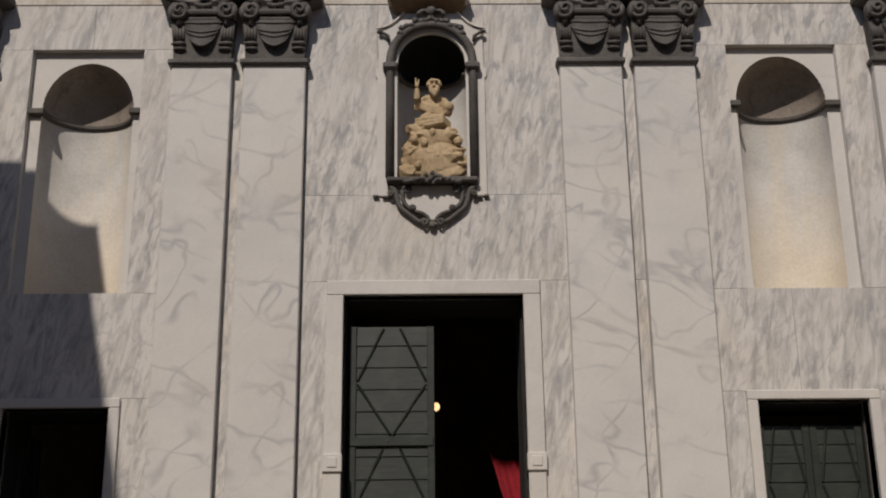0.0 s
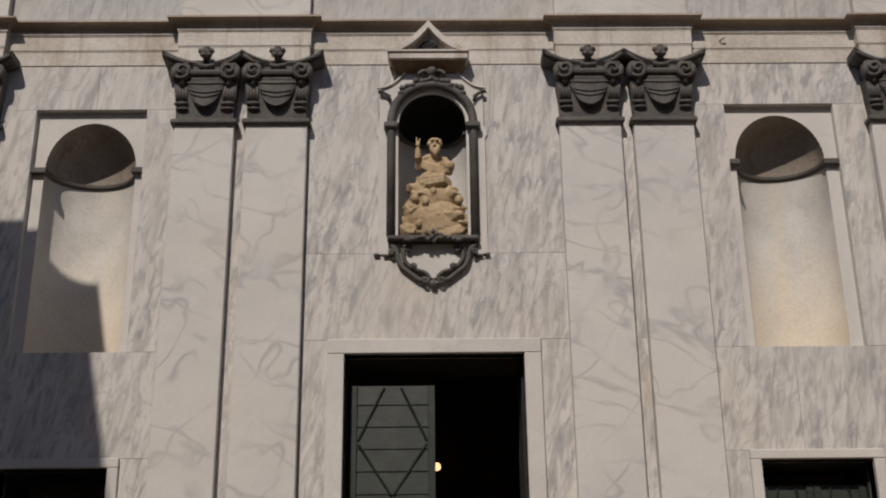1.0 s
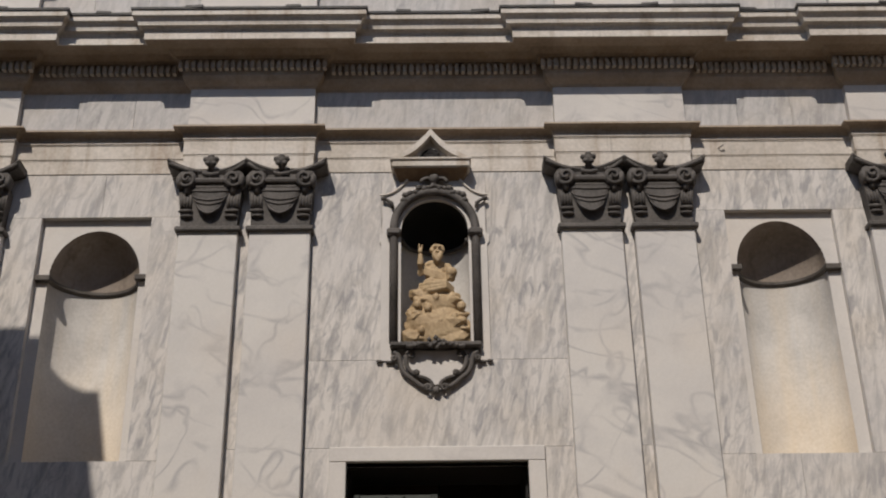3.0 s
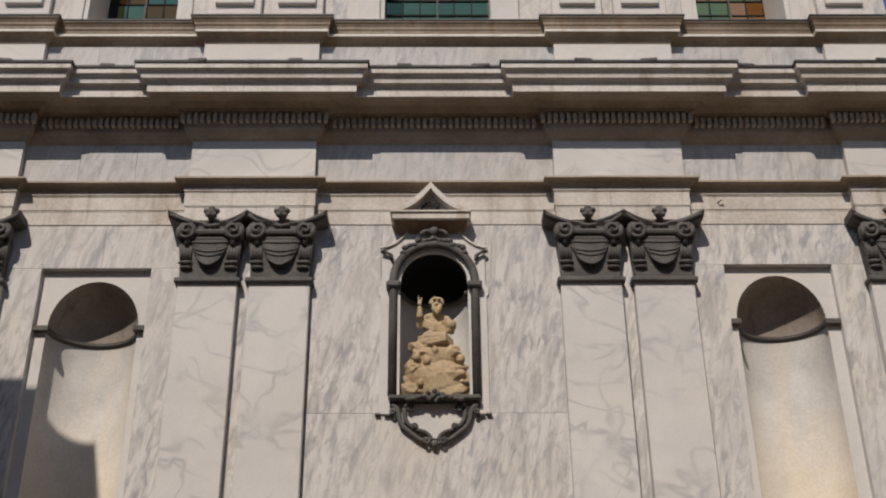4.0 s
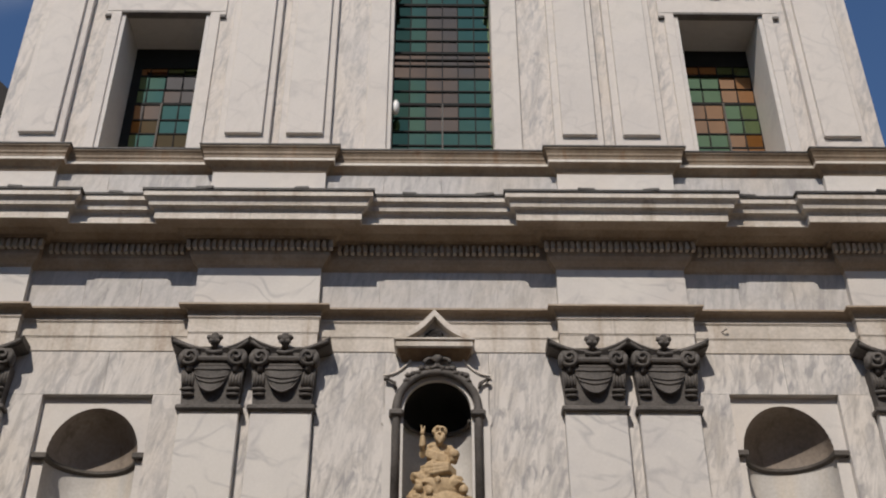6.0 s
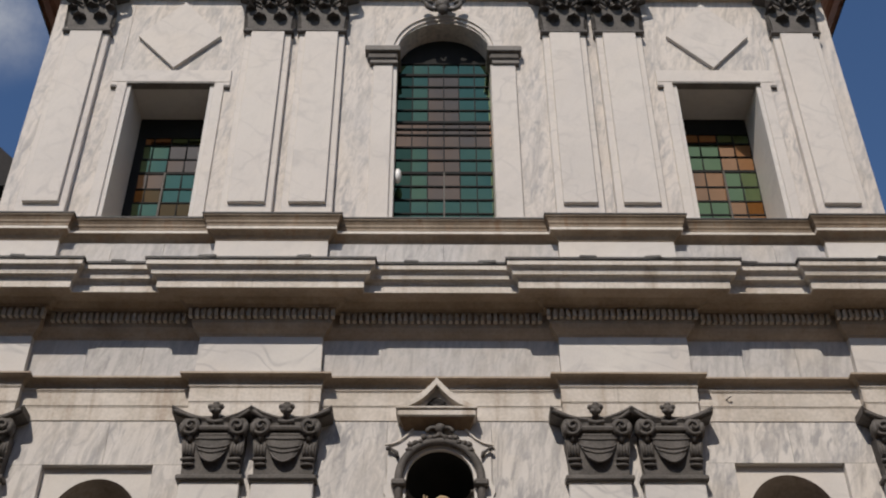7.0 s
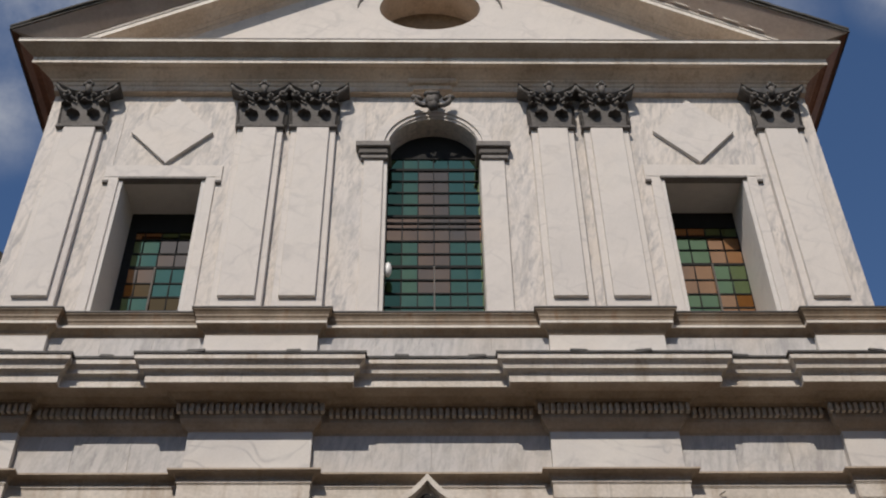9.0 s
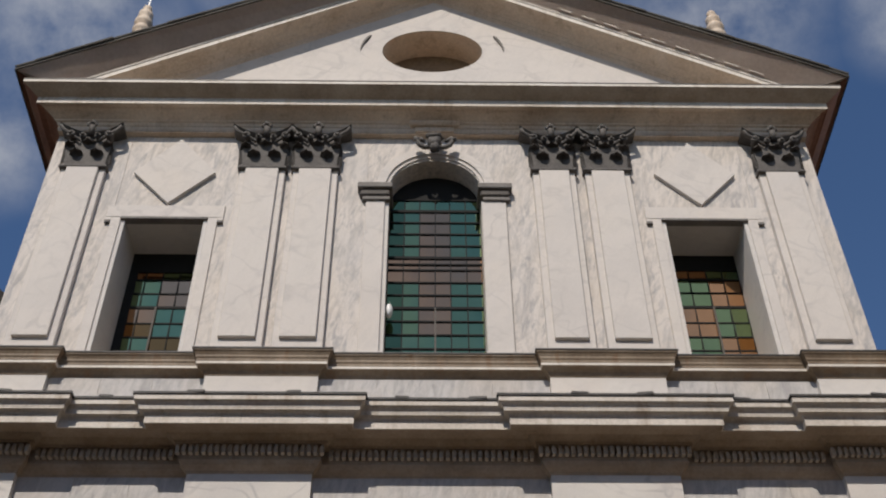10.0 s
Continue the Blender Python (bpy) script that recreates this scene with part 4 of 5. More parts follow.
for sx in (-1, 1):
    for q in range(4):
        ball(knot, (NX + sx * (0.16 + 0.07 * q), W - 0.19, 7.74 - 0.015 * q), (0.06, 0.05, 0.035), 0.5, 2, q + 20)
part("leaf_knot", knot, M_DARK, cart, smooth=True)
drop = ball(bmesh.new(), (NX, W - 0.07, 7.075), (0.055, 0.05, 0.055), 0.4, 2, 3)
part("drop", drop, M_DARK, cart, smooth=True)


def statue():
    """Seated figure on a bank of clouds, as one plain carved mass."""
    bm = bmesh.new()
    x, y = NX + 0.01, W + 0.17
    random.seed(11)
    for q in range(44):
        t = q / 43
        z = 7.90 + 0.76 * t
        hw = 0.45 - 0.17 * t
        s = 0.085 + 0.06 * random.random()
        ball(bm, (x + random.uniform(-hw, hw), y - 0.06 + random.uniform(-0.05, 0.05) + 0.06 * t, z), (s * 1.3, s, s * 0.9), 0.5, 2, q)
    ball(bm, (x, y + 0.02, 8.12), (0.47, 0.24, 0.42), 0.18, 3, 2)
    ball(bm, (x + 0.06, y + 0.0, 7.95), (0.49, 0.2, 0.2), 0.25, 3, 3)
    ball(bm, (x, y + 0.02, 8.5), (0.33, 0.21, 0.27), 0.2, 3, 2)
    for px, pz, s in ((-0.27, 8.43, 0.075), (0.38, 8.40, 0.085), (0.05, 8.17, 0.07), (-0.22, 8.02, 0.065), (0.27, 8.24, 0.07), (0.0, 8.55, 0.065), (-0.12, 8.37, 0.07), (0.4, 8.18, 0.06)):
        ball(bm, (x + px, y - 0.18, pz), (s * 0.82, s * 0.8, s * 0.95), 0.3, 2, px)
        ball(bm, (x + px, y - 0.12, pz - 0.11), (s * 1.5, s * 0.8, s * 0.6), 0.3, 2, px)
    ball(bm, (x + 0.0, y - 0.04, 8.70), (0.25, 0.18, 0.085), 0.3, 2, 7)
    ball(bm, (x - 0.01, y - 0.02, 8.83), (0.215, 0.16, 0.10), 0.25, 2, 9)
    ball(bm, (x + 0.0, y, 9.0), (0.17, 0.13, 0.2), 0.15, 2, 4)
    ball(bm, (x + 0.0, y - 0.0, 9.15), (0.19, 0.115, 0.08), 0.12, 2, 6)
    ball(bm, (x + 0.03, y - 0.06, 9.36), (0.075, 0.09, 0.10), 0.08, 2, 1)
    for q in range(9):
        a = math.pi * q / 8
        ball(bm, (x + 0.03 + 0.085 * math.cos(a), y - 0.02, 9.40 + 0.07 * math.sin(a)), (0.042, 0.06, 0.042), 0.4, 1, q)
    for q in range(5):
        ball(bm, (x + 0.03 + 0.026 * (q - 2), y - 0.16, 9.255 - 0.035 * (2 - abs(q - 2))), (0.036, 0.055, 0.085), 0.2, 1, q)
    ball(bm, (x + 0.03, y - 0.17, 9.355), (0.02, 0.03, 0.03), 0, 1)
    ball(bm, (x + 0.03, y - 0.145, 9.405), (0.075, 0.04, 0.02), 0, 2)
    ball(bm, (x + 0.03, y - 0.17, 9.315), (0.05, 0.03, 0.016), 0, 2)
    tube(bm, [(x - 0.15, y, 9.15), (x - 0.23, y - 0.05, 9.02), (x - 0.23, y - 0.13, 9.12), (x - 0.23, y - 0.15, 9.28)], [0.065, 0.07, 0.055, 0.035], 8)
    ball(bm, (x - 0.23, y - 0.15, 9.33), (0.04, 0.03, 0.045), 0.2, 1)
    tube(bm, [(x - 0.245, y - 0.15, 9.35), (x - 0.25, y - 0.15, 9.46)], [0.016, 0.012], 6)
    tube(bm, [(x - 0.215, y - 0.15, 9.35), (x - 0.20, y - 0.15, 9.44)], [0.016, 0.012], 6)
    tube(bm, [(x + 0.16, y, 9.15), (x + 0.25, y - 0.04, 8.99), (x + 0.24, y - 0.12, 8.88), (x + 0.17, y - 0.16, 8.88)], [0.065, 0.075, 0.06, 0.045], 8)
    ball(bm, (x + 0.24, y - 0.14, 8.97), (0.09, 0.09, 0.09), 0.05, 2, 5)
    for k in range(4):
        u = k / 3
        tube(bm, [(x - 0.17, y - 0.08, 9.08 - 0.10 * u), (x - 0.02, y - 0.15, 8.98 - 0.09 * u), (x + 0.18, y - 0.1, 8.95 - 0.08 * u)], [0.02, 0.035, 0.025], 6)
    for k in range(3):
        u = k / 2
        tube(bm, [(x - 0.25, y - 0.06, 8.80 - 0.09 * u), (x - 0.05, y - 0.2, 8.76 - 0.11 * u), (x + 0.14, y - 0.19, 8.79 - 0.08 * u), (x + 0.26, y - 0.06, 8.74 - 0.07 * u)], [0.03, 0.05, 0.05, 0.03], 7)
    ob = part("statue", bm, M_STATUE, None, smooth=True)
    md = ob.modifiers.new("carve", "REMESH")
    md.mode, md.voxel_size, md.use_smooth_shade = "VOXEL", 0.010, True
    sm = ob.modifiers.new("worn", "SMOOTH")
    sm.factor, sm.iterations = 0.5, 2
    return tagged(ob, "weathered ochre stone statue seated on carved clouds", "statue")


statue()

# ---- doors ----
def marble_door_frame(name, d, w, label, top=0.2, blocks=False):
    x0, x1, _, z1 = d
    f = thing(name, label, "door frame", kind="structure")
    y = W - 0.05
    part("jamb", soft_box(x0 - w, x0, y, W + 0.25, 0, z1, 0.01), M_FRAME, f)
    part("jamb", soft_box(x1, x1 + w, y, W + 0.25, 0, z1, 0.01), M_FRAME, f)
    part("lintel", soft_box(x0 - w, x1 + w, y - 0.004, W + 0.25, z1, z1 + top, 0.01), M_FRAME, f)
    # near-black lining added to hold the doorway's shade on soffit and sides
    lin = box(box(bmesh.new(), x0 + 0.002, x0 + 0.03, W + 0.255, 17.19, 0, z1 - 0.03), x1 - 0.03, x1 - 0.002, W + 0.255, 17.19, 0, z1 - 0.03)
    part("lining", box(lin, x0 + 0.002, x1 - 0.002, W + 0.255, 17.19, z1 - 0.03, z1 - 0.002), M_REVEAL_SHADE, f, "added near-black lining that darkens the reveal")
    if blocks:
        for x in (x0 - w / 2, x1 + w / 2):
            b = part("jamb_block", soft_box(x - w / 2 - 0.015, x + w / 2 + 0.015, y - 0.035, W, 3.55, 3.80, 0.012), M_FRAME, f)
            part("square", soft_box(x - 0.07, x + 0.07, y - 0.05, y, 3.61, 3.75, 0.01), M_FRAME, b)
    return f


marble_door_frame("door_1", DOOR, 0.24, "white marble frame of the main church door", 0.21, True)
marble_door_frame("door_2", SIDE_DOORS[0], 0.15, "white marble frame of an open side door", 0.13)
marble_door_frame("door_3", SIDE_DOORS[1], 0.15, "white marble frame of a closed side door", 0.13)


def door_leaf(x0, x1, y, z1, label, board=0.30):
    """Planked leaf with a border and crossing lozenge battens."""
    leaf = thing("door_leaf", label, "door", "church door leaves")
    part("stile", soft_box(x0, x0 + 0.1, y - 0.03, y + 0.06, 0.02, z1), M_WOOD, leaf)
    part("stile", soft_box(x1 - 0.1, x1, y - 0.03, y + 0.06, 0.02, z1), M_WOOD, leaf)
    z = 0.03
    while z < z1 - 0.02:
        t = min(z + board, z1)
        bm = bmesh.new()
        # each board leans out at its foot, like a weatherboard
        v = [bm.verts.new(c) for c in ((x0 + 0.1, y - 0.010, z), (x1 - 0.1, y - 0.010, z), (x1 - 0.1, y + 0.007, t), (x0 + 0.1, y + 0.007, t),
                                       (x0 + 0.1, y + 0.06, z), (x1 - 0.1, y + 0.06, z), (x1 - 0.1, y + 0.06, t), (x0 + 0.1, y + 0.06, t))]
        for f in ((0, 1, 2, 3), (4, 5, 6, 7), (0, 1, 5, 4), (1, 2, 6, 5), (2, 3, 7, 6), (3, 0, 4, 7)):
            bm.faces.new([v[i] for i in f])
        part("board", bm, M_WOOD, leaf)
        z = t
    cx, cells = (x0 + x1) / 2, [(z1 - 1.55, z1 - 0.03), (z1 - 3.27, z1 - 1.75), (z1 - 5.0, z1 - 3.48)]
    for lo, hi in cells:
        if hi < 0.3:
            continue
        lo = max(lo, 0.1)
        m = (lo + hi) / 2
        for ax, az, bx, bz in ((x0 + 0.12, m, cx - 0.12, hi), (cx + 0.12, hi, x1 - 0.12, m), (x1 - 0.12, m - 0.05, cx + 0.02, lo), (cx - 0.02, lo, x0 + 0.12, m - 0.05)):
            part("batten", tube(bmesh.new(), [(ax, y - 0.01, az), (bx, y - 0.01, bz)], 0.02, 4), M_WOOD, leaf)
    for zr in (z1 - 1.65, z1 - 3.375):
        if zr > 0.3:
            part("rail", soft_box(x0 + 0.02, x1 - 0.02, y - 0.05, y + 0.02, zr - 0.06, zr + 0.06), M_WOOD, leaf)
            for k in (0.35, 0.62):
                part("stud", ball(bmesh.new(), (x0 + (x1 - x0) * (k + 0.1), y - 0.06, zr + 0.01), (0.013, 0.012, 0.013), 0, 1), M_IMPOST, leaf, "small pale stud")
    return leaf


door_leaf(-1.25, -0.045, 16.33, 5.66, "dark green planked door leaf with lozenge battens, closed", 0.315)
door_leaf(4.47, 5.205, 16.33, 4.2, "dark green planked side door leaf, closed", 0.26)
door_leaf(5.21, 5.945, 16.33, 4.2, "dark green planked side door leaf, closed", 0.26)
side_leaf = door_leaf(0.0, 0.72, 0.0, 4.24, "dark green planked side door leaf, folded open inwards", 0.26)
side_leaf.matrix_basis = pose(-5.93, 16.75, 0, 0, 0, 88)
# processional banner: red cloth hanging aslant from a pole inside the door
banner = thing("banner", "red cloth banner on a pole standing inside the door", "banner")
cloth = bmesh.new()
cols = 22
grid = [[cloth.verts.new((0.80 + 0.42 * v + 0.62 * u, 17.85 + 0.04 * math.sin(u * 19 + 3 * v), 4.05 - 1.5 * v - 0.26 * u - 0.05 * math.sin(7 * u))) for u in (q / cols for q in range(cols + 1))] for v in (w / 8 for w in range(9))]
for a, b in zip(grid, grid[1:]):
    for i in range(cols):
        cloth.faces.new((a[i], a[i + 1], b[i + 1], b[i]))
bmesh.ops.solidify(cloth, geom=list(cloth.faces), thickness=0.015)
part("cloth", cloth, M_RED, banner, "red cloth", smooth=True)
part("pole", tube(bmesh.new(), [(1.46, 17.9, 0.0), (1.44, 17.88, 4.4)], 0.025, 8), M_WOOD, banner)
lamp_m = bpy.data.materials.new("lamp_glow")
lamp_m.use_nodes = True
lamp_m.node_tree.nodes["Principled BSDF"].inputs["Emission Color"].default_value = (1.0, 0.62, 0.30, 1)
lamp_m.node_tree.nodes["Principled BSDF"].inputs["Emission Strength"].default_value = 1.6
hang = thing("pendant_lamp", "small warm globe lamp lit inside the nave", "lamp")
part("globe", ball(bmesh.new(), (0.0, 20.0, 5.15), (0.07, 0.07, 0.075), 0, 2), lamp_m, hang, smooth=True)
part("rod", tube(bmesh.new(), [(0, 20, 5.22), (0, 20, 13.0)], 0.008, 5), M_IRON, hang)

# ---- attic course ----
ATT = [(-EDGE, -6.645), (-3.94, -1.99), (2.01, 4.015), (6.65, EDGE)]
plan_att = break_plan(ATT, FF, W - 0.004)
attic = sweep(bmesh.new(), plan_att, [(0.0, 13.1), (0.0, 14.25)])
tagged(part("attic_course", attic, M_FRAME), "low marble attic course with pedestals under the pilasters", "attic", kind="structure")
for x0, x1 in [(-6.645, -3.94), (-1.99, 2.01), (4.015, 6.65)]:
    n = 4 if x1 - x0 > 3 else 3
    for k in range(n):
        slab(wall_upper, x0 + (x1 - x0) * k / n, x0 + (x1 - x0) * (k + 1) / n, 13.15, 14.22, W - 0.022, 0.02, M_GREY)
ledge = sweep(bmesh.new(), plan_att, [(-0.02, 14.17), (0.012, 14.18), (0.02, 14.21), (0.045, 14.26), (0.09, 14.30), (0.135, 14.328), (0.15, 14.33), (0.15, 14.38), (0.158, 14.385), (0.16, 14.43), (0.178, 14.46), (0.18, 14.50), (0.205, 14.55), (0.228, 14.572), (0.232, 14.60), (0.20, 14.63), (-0.1, 14.676)])
ledge = tagged(part("ledge", ledge, M_LEDGE), "stone ledge with brown rain stains under the windows", "ledge", kind="structure")
part("fillet", sweep(bmesh.new(), plan_att, [(0.14, 14.328), (0.155, 14.330), (0.155, 14.378), (0.14, 14.384)]), M_PALE, ledge, "pale fillet")
part("ledge_top", sweep(bmesh.new(), plan_att, [(0.225, 14.60), (0.245, 14.602), (0.247, 14.628), (0.17, 14.642)]), M_LEAD, ledge, "dark weathered top edge")

for x0, x1 in [(-6.70, -6.34), (-4.25, -3.97), (-3.04, -2.88), (-1.96, -1.36), (1.46, 2.03), (2.89, 3.10), (4.02, 4.315), (6.42, 6.68)]:
    slab(wall_upper, x0, x1, 14.68, 20.5, W - 0.012, 0.014, M_BAYUP)

# ---- upper windows ----
def glazing(win, xs, zs, y, colour, lean, thick=()):
    """Panes and bars; colour(column, row) gives the glass."""
    for j, (za, zb) in enumerate(zip(zs, zs[1:])):
        for i, (xa, xb) in enumerate(zip(xs, xs[1:])):
            pane = box(bmesh.new(), xa + 0.004, xb - 0.004, y, y + 0.012, za + 0.004, zb - 0.004)
            # panes tilt forward so they mirror sky instead of soffit and sun, each slightly differently
            bmesh.ops.rotate(pane, verts=pane.verts, cent=((xa + xb) / 2, y, (za + zb) / 2), matrix=Euler((lean + random.gauss(0, 0.006), 0, random.gauss(0, 0.004))).to_matrix())
            part("pane", pane, colour(i, j), win)
    for i, x in enumerate(xs):
        part("bar", box(bmesh.new(), x - 0.011, x + 0.011, y - 0.02, y + 0.02, zs[0], zs[-1]), M_IRON, win)
    for j, z in enumerate(zs):
        t = 0.030 if j in thick else 0.014
        part("bar", box(bmesh.new(), xs[0], xs[-1], y - 0.035, y + 0.015, z - t, z + t), M_IRON, win)


# left window's first column starts late; the frame fills the shaded strip beside it
GLAZING = [((-5.91, -5.72, -5.385, -5.052, -4.72), (14.93, 15.29, 15.65, 15.99, 16.336, 16.743, 17.105, 17.475, 17.716), ["ggbb", "bbgg", "ggaa", "aagg", "bbgg", "ggbb", "ggbb", "bbgg"]),
           ((4.79, 5.137, 5.497, 5.82, 6.145), (15.0, 15.37, 15.734, 16.072, 16.432, 16.839, 17.214, 17.567, 17.858), ["bbgg", "ggbb", "ggba", "bbgg", "bbgg", "ggbb", "ggbb", "bbgg"])]
for k, (x0, x1, z0, z1) in enumerate(WIN_SIDE):
    win = thing(f"window_{k + 1}", "deep rectangular window with green and brown leaded panes", "window", kind="structure")
    y = 17.02
    xs, zs, rows = GLAZING[k]
    pick = {"g": M_GREEN, "b": M_BROWN, "a": M_AMBER}
    glazing(win, xs, zs, y, lambda i, j: pick[rows[j][i]], 0.09, (0, 5, 8))
    part("mullion", box(bmesh.new(), xs[2] - 0.018, xs[2] + 0.018, y - 0.05, y + 0.01, zs[0], zs[5]), M_BAND, win, "grey mullion")
    part("frame", pierced(x0, x1, z0, z1, y - 0.03, y + 0.14, [(xs[0], xs[-1], zs[0], zs[-1])]), M_IRON, win, "dark iron frame, also covering shaded glass")
    part("reveal", box(bmesh.new(), x0, x0 + 0.006, W + 0.004, y - 0.03, 14.72, z1), M_FRAME, win)
    part("reveal", box(bmesh.new(), x1 - 0.006, x1, W + 0.004, y - 0.03, 14.72, z1), M_FRAME, win)
    part("reveal", box(bmesh.new(), x0 + 0.006, x1 - 0.006, W + 0.11, y - 0.03, z1 - 0.006, z1), M_FRAME, win)
    part("sill", soft_box(x0, x1, W + 0.02, y, 14.6, 14.72, 0.01), M_TRIM, win)
    f = thing("window_surround", "raised pale marble window surround with ears", "window frame", kind="structure")
    s, yy, rb = 0.27, W - 0.05, 0.075
    part("jamb", soft_box(x0 - s, x0 - rb, yy, W + 0.02, 14.66, z1, 0.01), M_PILUP, f)
    part("jamb", soft_box(x1 + rb, x1 + s, yy, W + 0.02, 14.66, z1, 0.01), M_PILUP, f)
    for a, b in ((x0 - rb, x0 + 0.004), (x1 - 0.004, x1 + rb)):
        part("rebate", box(bmesh.new(), a, b, W - 0.012, W + 0.02, 14.66, z1), M_FRAME, f)
    part("lintel", soft_box(x0 - s - 0.11, x1 + s + 0.11, yy - 0.003, W + 0.02, z1, z1 + 0.34, 0.01), M_PILUP, f)
    for a, b in ((x0 - s - 0.11, x0 - s + 0.004), (x1 + s - 0.004, x1 + s + 0.11)):
        part("ear", soft_box(a, b, yy - 0.003, W + 0.02, z1 - 0.10, z1 + 0.002, 0.008), M_PILUP, f)
        # dark block stands for the shaded underside of the ear
        part("ear_drop", soft_box(a, b, yy - 0.03, W + 0.02, z1 - 0.17, z1 - 0.098, 0.008), M_IMPOST, f, "small dark block standing for the ear's shaded underside")
    # dark strip stands for the shadow along the lintel's front edge
    part("drip_strip", soft_box(x0 - rb - 0.005, x1 + rb + 0.005, yy - 0.02, W + 0.1, z1 - 0.06, z1 + 0.006, 0.008), M_IMPOST, f)
    cx = (x0 + x1) / 2
    dz = z1 - 18.2
    loz = prism(bmesh.new(), [(cx - 0.83, 19.50 + dz), (cx, 18.58 + dz), (cx + 0.83, 19.50 + dz), (cx, 20.53)], W - 0.085, W + 0.02)
    tagged(part("lozenge_panel", loz, M_PILUP), "raised marble lozenge above a window", "panel", kind="structure")

win = thing("window_3", "tall arched window with green and rose leaded panes", "window", kind="structure")
y = W + 0.46
xs = [-0.90, -0.588, -0.28, 0.033, 0.332, 0.649, 0.955]
zs = [14.946 + 0.3313 * q for q in range(14)]


def mid_colour(i, j):
    # first column takes a darker green for the left jamb's shade
    if j < 2 or j > 11:
        return M_SHADED_GREEN if i == 0 else M_GREEN
    if j in (6, 7):
        return M_BROWN
    return M_BROWN if i in (2, 3) else (M_SHADED_GREEN if i == 0 else M_GREEN)


glazing(win, xs, zs, y, mid_colour, 0.05, (0, 4, 8, 12))
part("mullion", box(bmesh.new(), 0.018, 0.048, y - 0.05, y + 0.01, zs[0], zs[4]), M_BAND, win, "grey mullion")
part("bar", box(bmesh.new(), -0.90, 0.955, y - 0.03, y + 0.015, zs[7] + 0.145, zs[7] + 0.175), M_IRON, win)
# one near-black panel replaces the dark green panes of the arch head
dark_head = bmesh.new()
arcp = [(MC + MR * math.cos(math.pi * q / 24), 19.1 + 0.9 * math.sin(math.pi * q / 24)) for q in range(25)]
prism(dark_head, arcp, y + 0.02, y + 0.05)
part("head_pane", dark_head, M_IRON, win, "near-black panel for the arch head's dark panes")
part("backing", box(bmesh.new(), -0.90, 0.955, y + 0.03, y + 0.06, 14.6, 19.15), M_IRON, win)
part("sill", soft_box(-0.90, 0.955, W + 0.02, y + 0.05, 14.6, 14.74, 0.01), M_TRIM, win)
f = thing("arched_surround", "marble arched window surround with jamb pilasters and imposts", "window frame", kind="structure")
part("rebate", box(bmesh.new(), -0.975, -0.898, W - 0.02, W + 0.02, 14.66, 18.72), M_FRAME, f)
for ja, jb, ia, ib in ((-1.36, -0.975, -1.53, -0.83), (0.958, 1.45, 0.885, 1.575)):
    part("jamb", soft_box(ja, jb, W - 0.07, W + 0.02, 14.66, 18.70, 0.012), M_PILUP, f)
    part("jamb_base", soft_box(ja - 0.015, jb + 0.015, W - 0.09, W + 0.02, 14.66, 14.80, 0.012), M_PILUP, f)
    imp = part("impost", soft_box(ia, ib, W - 0.22, W + 0.4, 18.95, 19.10, 0.015), M_IMPOST, f, "dark grey stone impost")
    part("impost_bed", soft_box(ia + 0.05, ib - 0.05, W - 0.16, W + 0.4, 18.78, 18.955, 0.03), M_BAND, imp)
    part("impost_neck", soft_box(ia + 0.10, ib - 0.05, W - 0.12, W + 0.4, 18.69, 18.785, 0.01), M_IMPOST, imp)
ring = bmesh.new()
for ra, rb, ya in ((0.932, 1.01, W - 0.035), (1.01, 1.20, W - 0.075)):
    pts = [(MC + ra * math.cos(math.pi * q / 32), 19.1 + ra * 1.03 * math.sin(math.pi * q / 32)) for q in range(33)]
    outp = [(MC + rb * math.cos(math.pi * q / 32), 19.1 + rb * 1.04 * math.sin(math.pi * q / 32)) for q in range(33)]
    for q in range(32):
        prism(ring, [pts[q], pts[q + 1], outp[q + 1], outp[q]], ya, W + 0.02)
part("archivolt", ring, M_PILUP, f, "two-stepped marble arch")
key = thing("keystone_ornament", "dark carved stone ornament at the crown of the arch", "ornament")
kb = bmesh.new()
ball(kb, (0.02, 15.72, 20.24), (0.15, 0.14, 0.20), 0.5, 2, 1)
ball(kb, (0.02, 15.66, 20.02), (0.11, 0.10, 0.13), 0.4, 2, 2)
ball(kb, (0.02, 15.68, 20.40), (0.19, 0.12, 0.07), 0.4, 2, 3)
part("mask", kb, M_DARK, key, smooth=True)
for sx in (-1, 1):
    sc = tube(bmesh.new(), [(0.02 + sx * 0.10, 15.72, 20.10), (0.02 + sx * 0.22, 15.7, 20.08), (0.02 + sx * 0.32, 15.7, 20.16), (0.02 + sx * 0.36, 15.7, 20.28), (0.02 + sx * 0.28, 15.7, 20.33), (0.02 + sx * 0.22, 15.7, 20.26)], [0.05, 0.05, 0.055, 0.055, 0.05, 0.035], 7)
    ball(sc, (0.02 + sx * 0.37, 15.7, 20.33), (0.08, 0.07, 0.07), 0.5, 2, 4)
    part("scroll", sc, M_DARK, key, smooth=True)
spot = thing("floodlight", "small white floodlight fixed to the window jamb", "lamp")
part("shade", ball(bmesh.new(), (-0.83, W + 0.16, 15.95), (0.075, 0.10, 0.17), 0.05, 2, 1), M_WHITE, spot, smooth=True)
part("bracket", soft_box(-0.91, -0.83, W + 0.14, W + 0.18, 15.93, 15.97), M_IRON, spot)

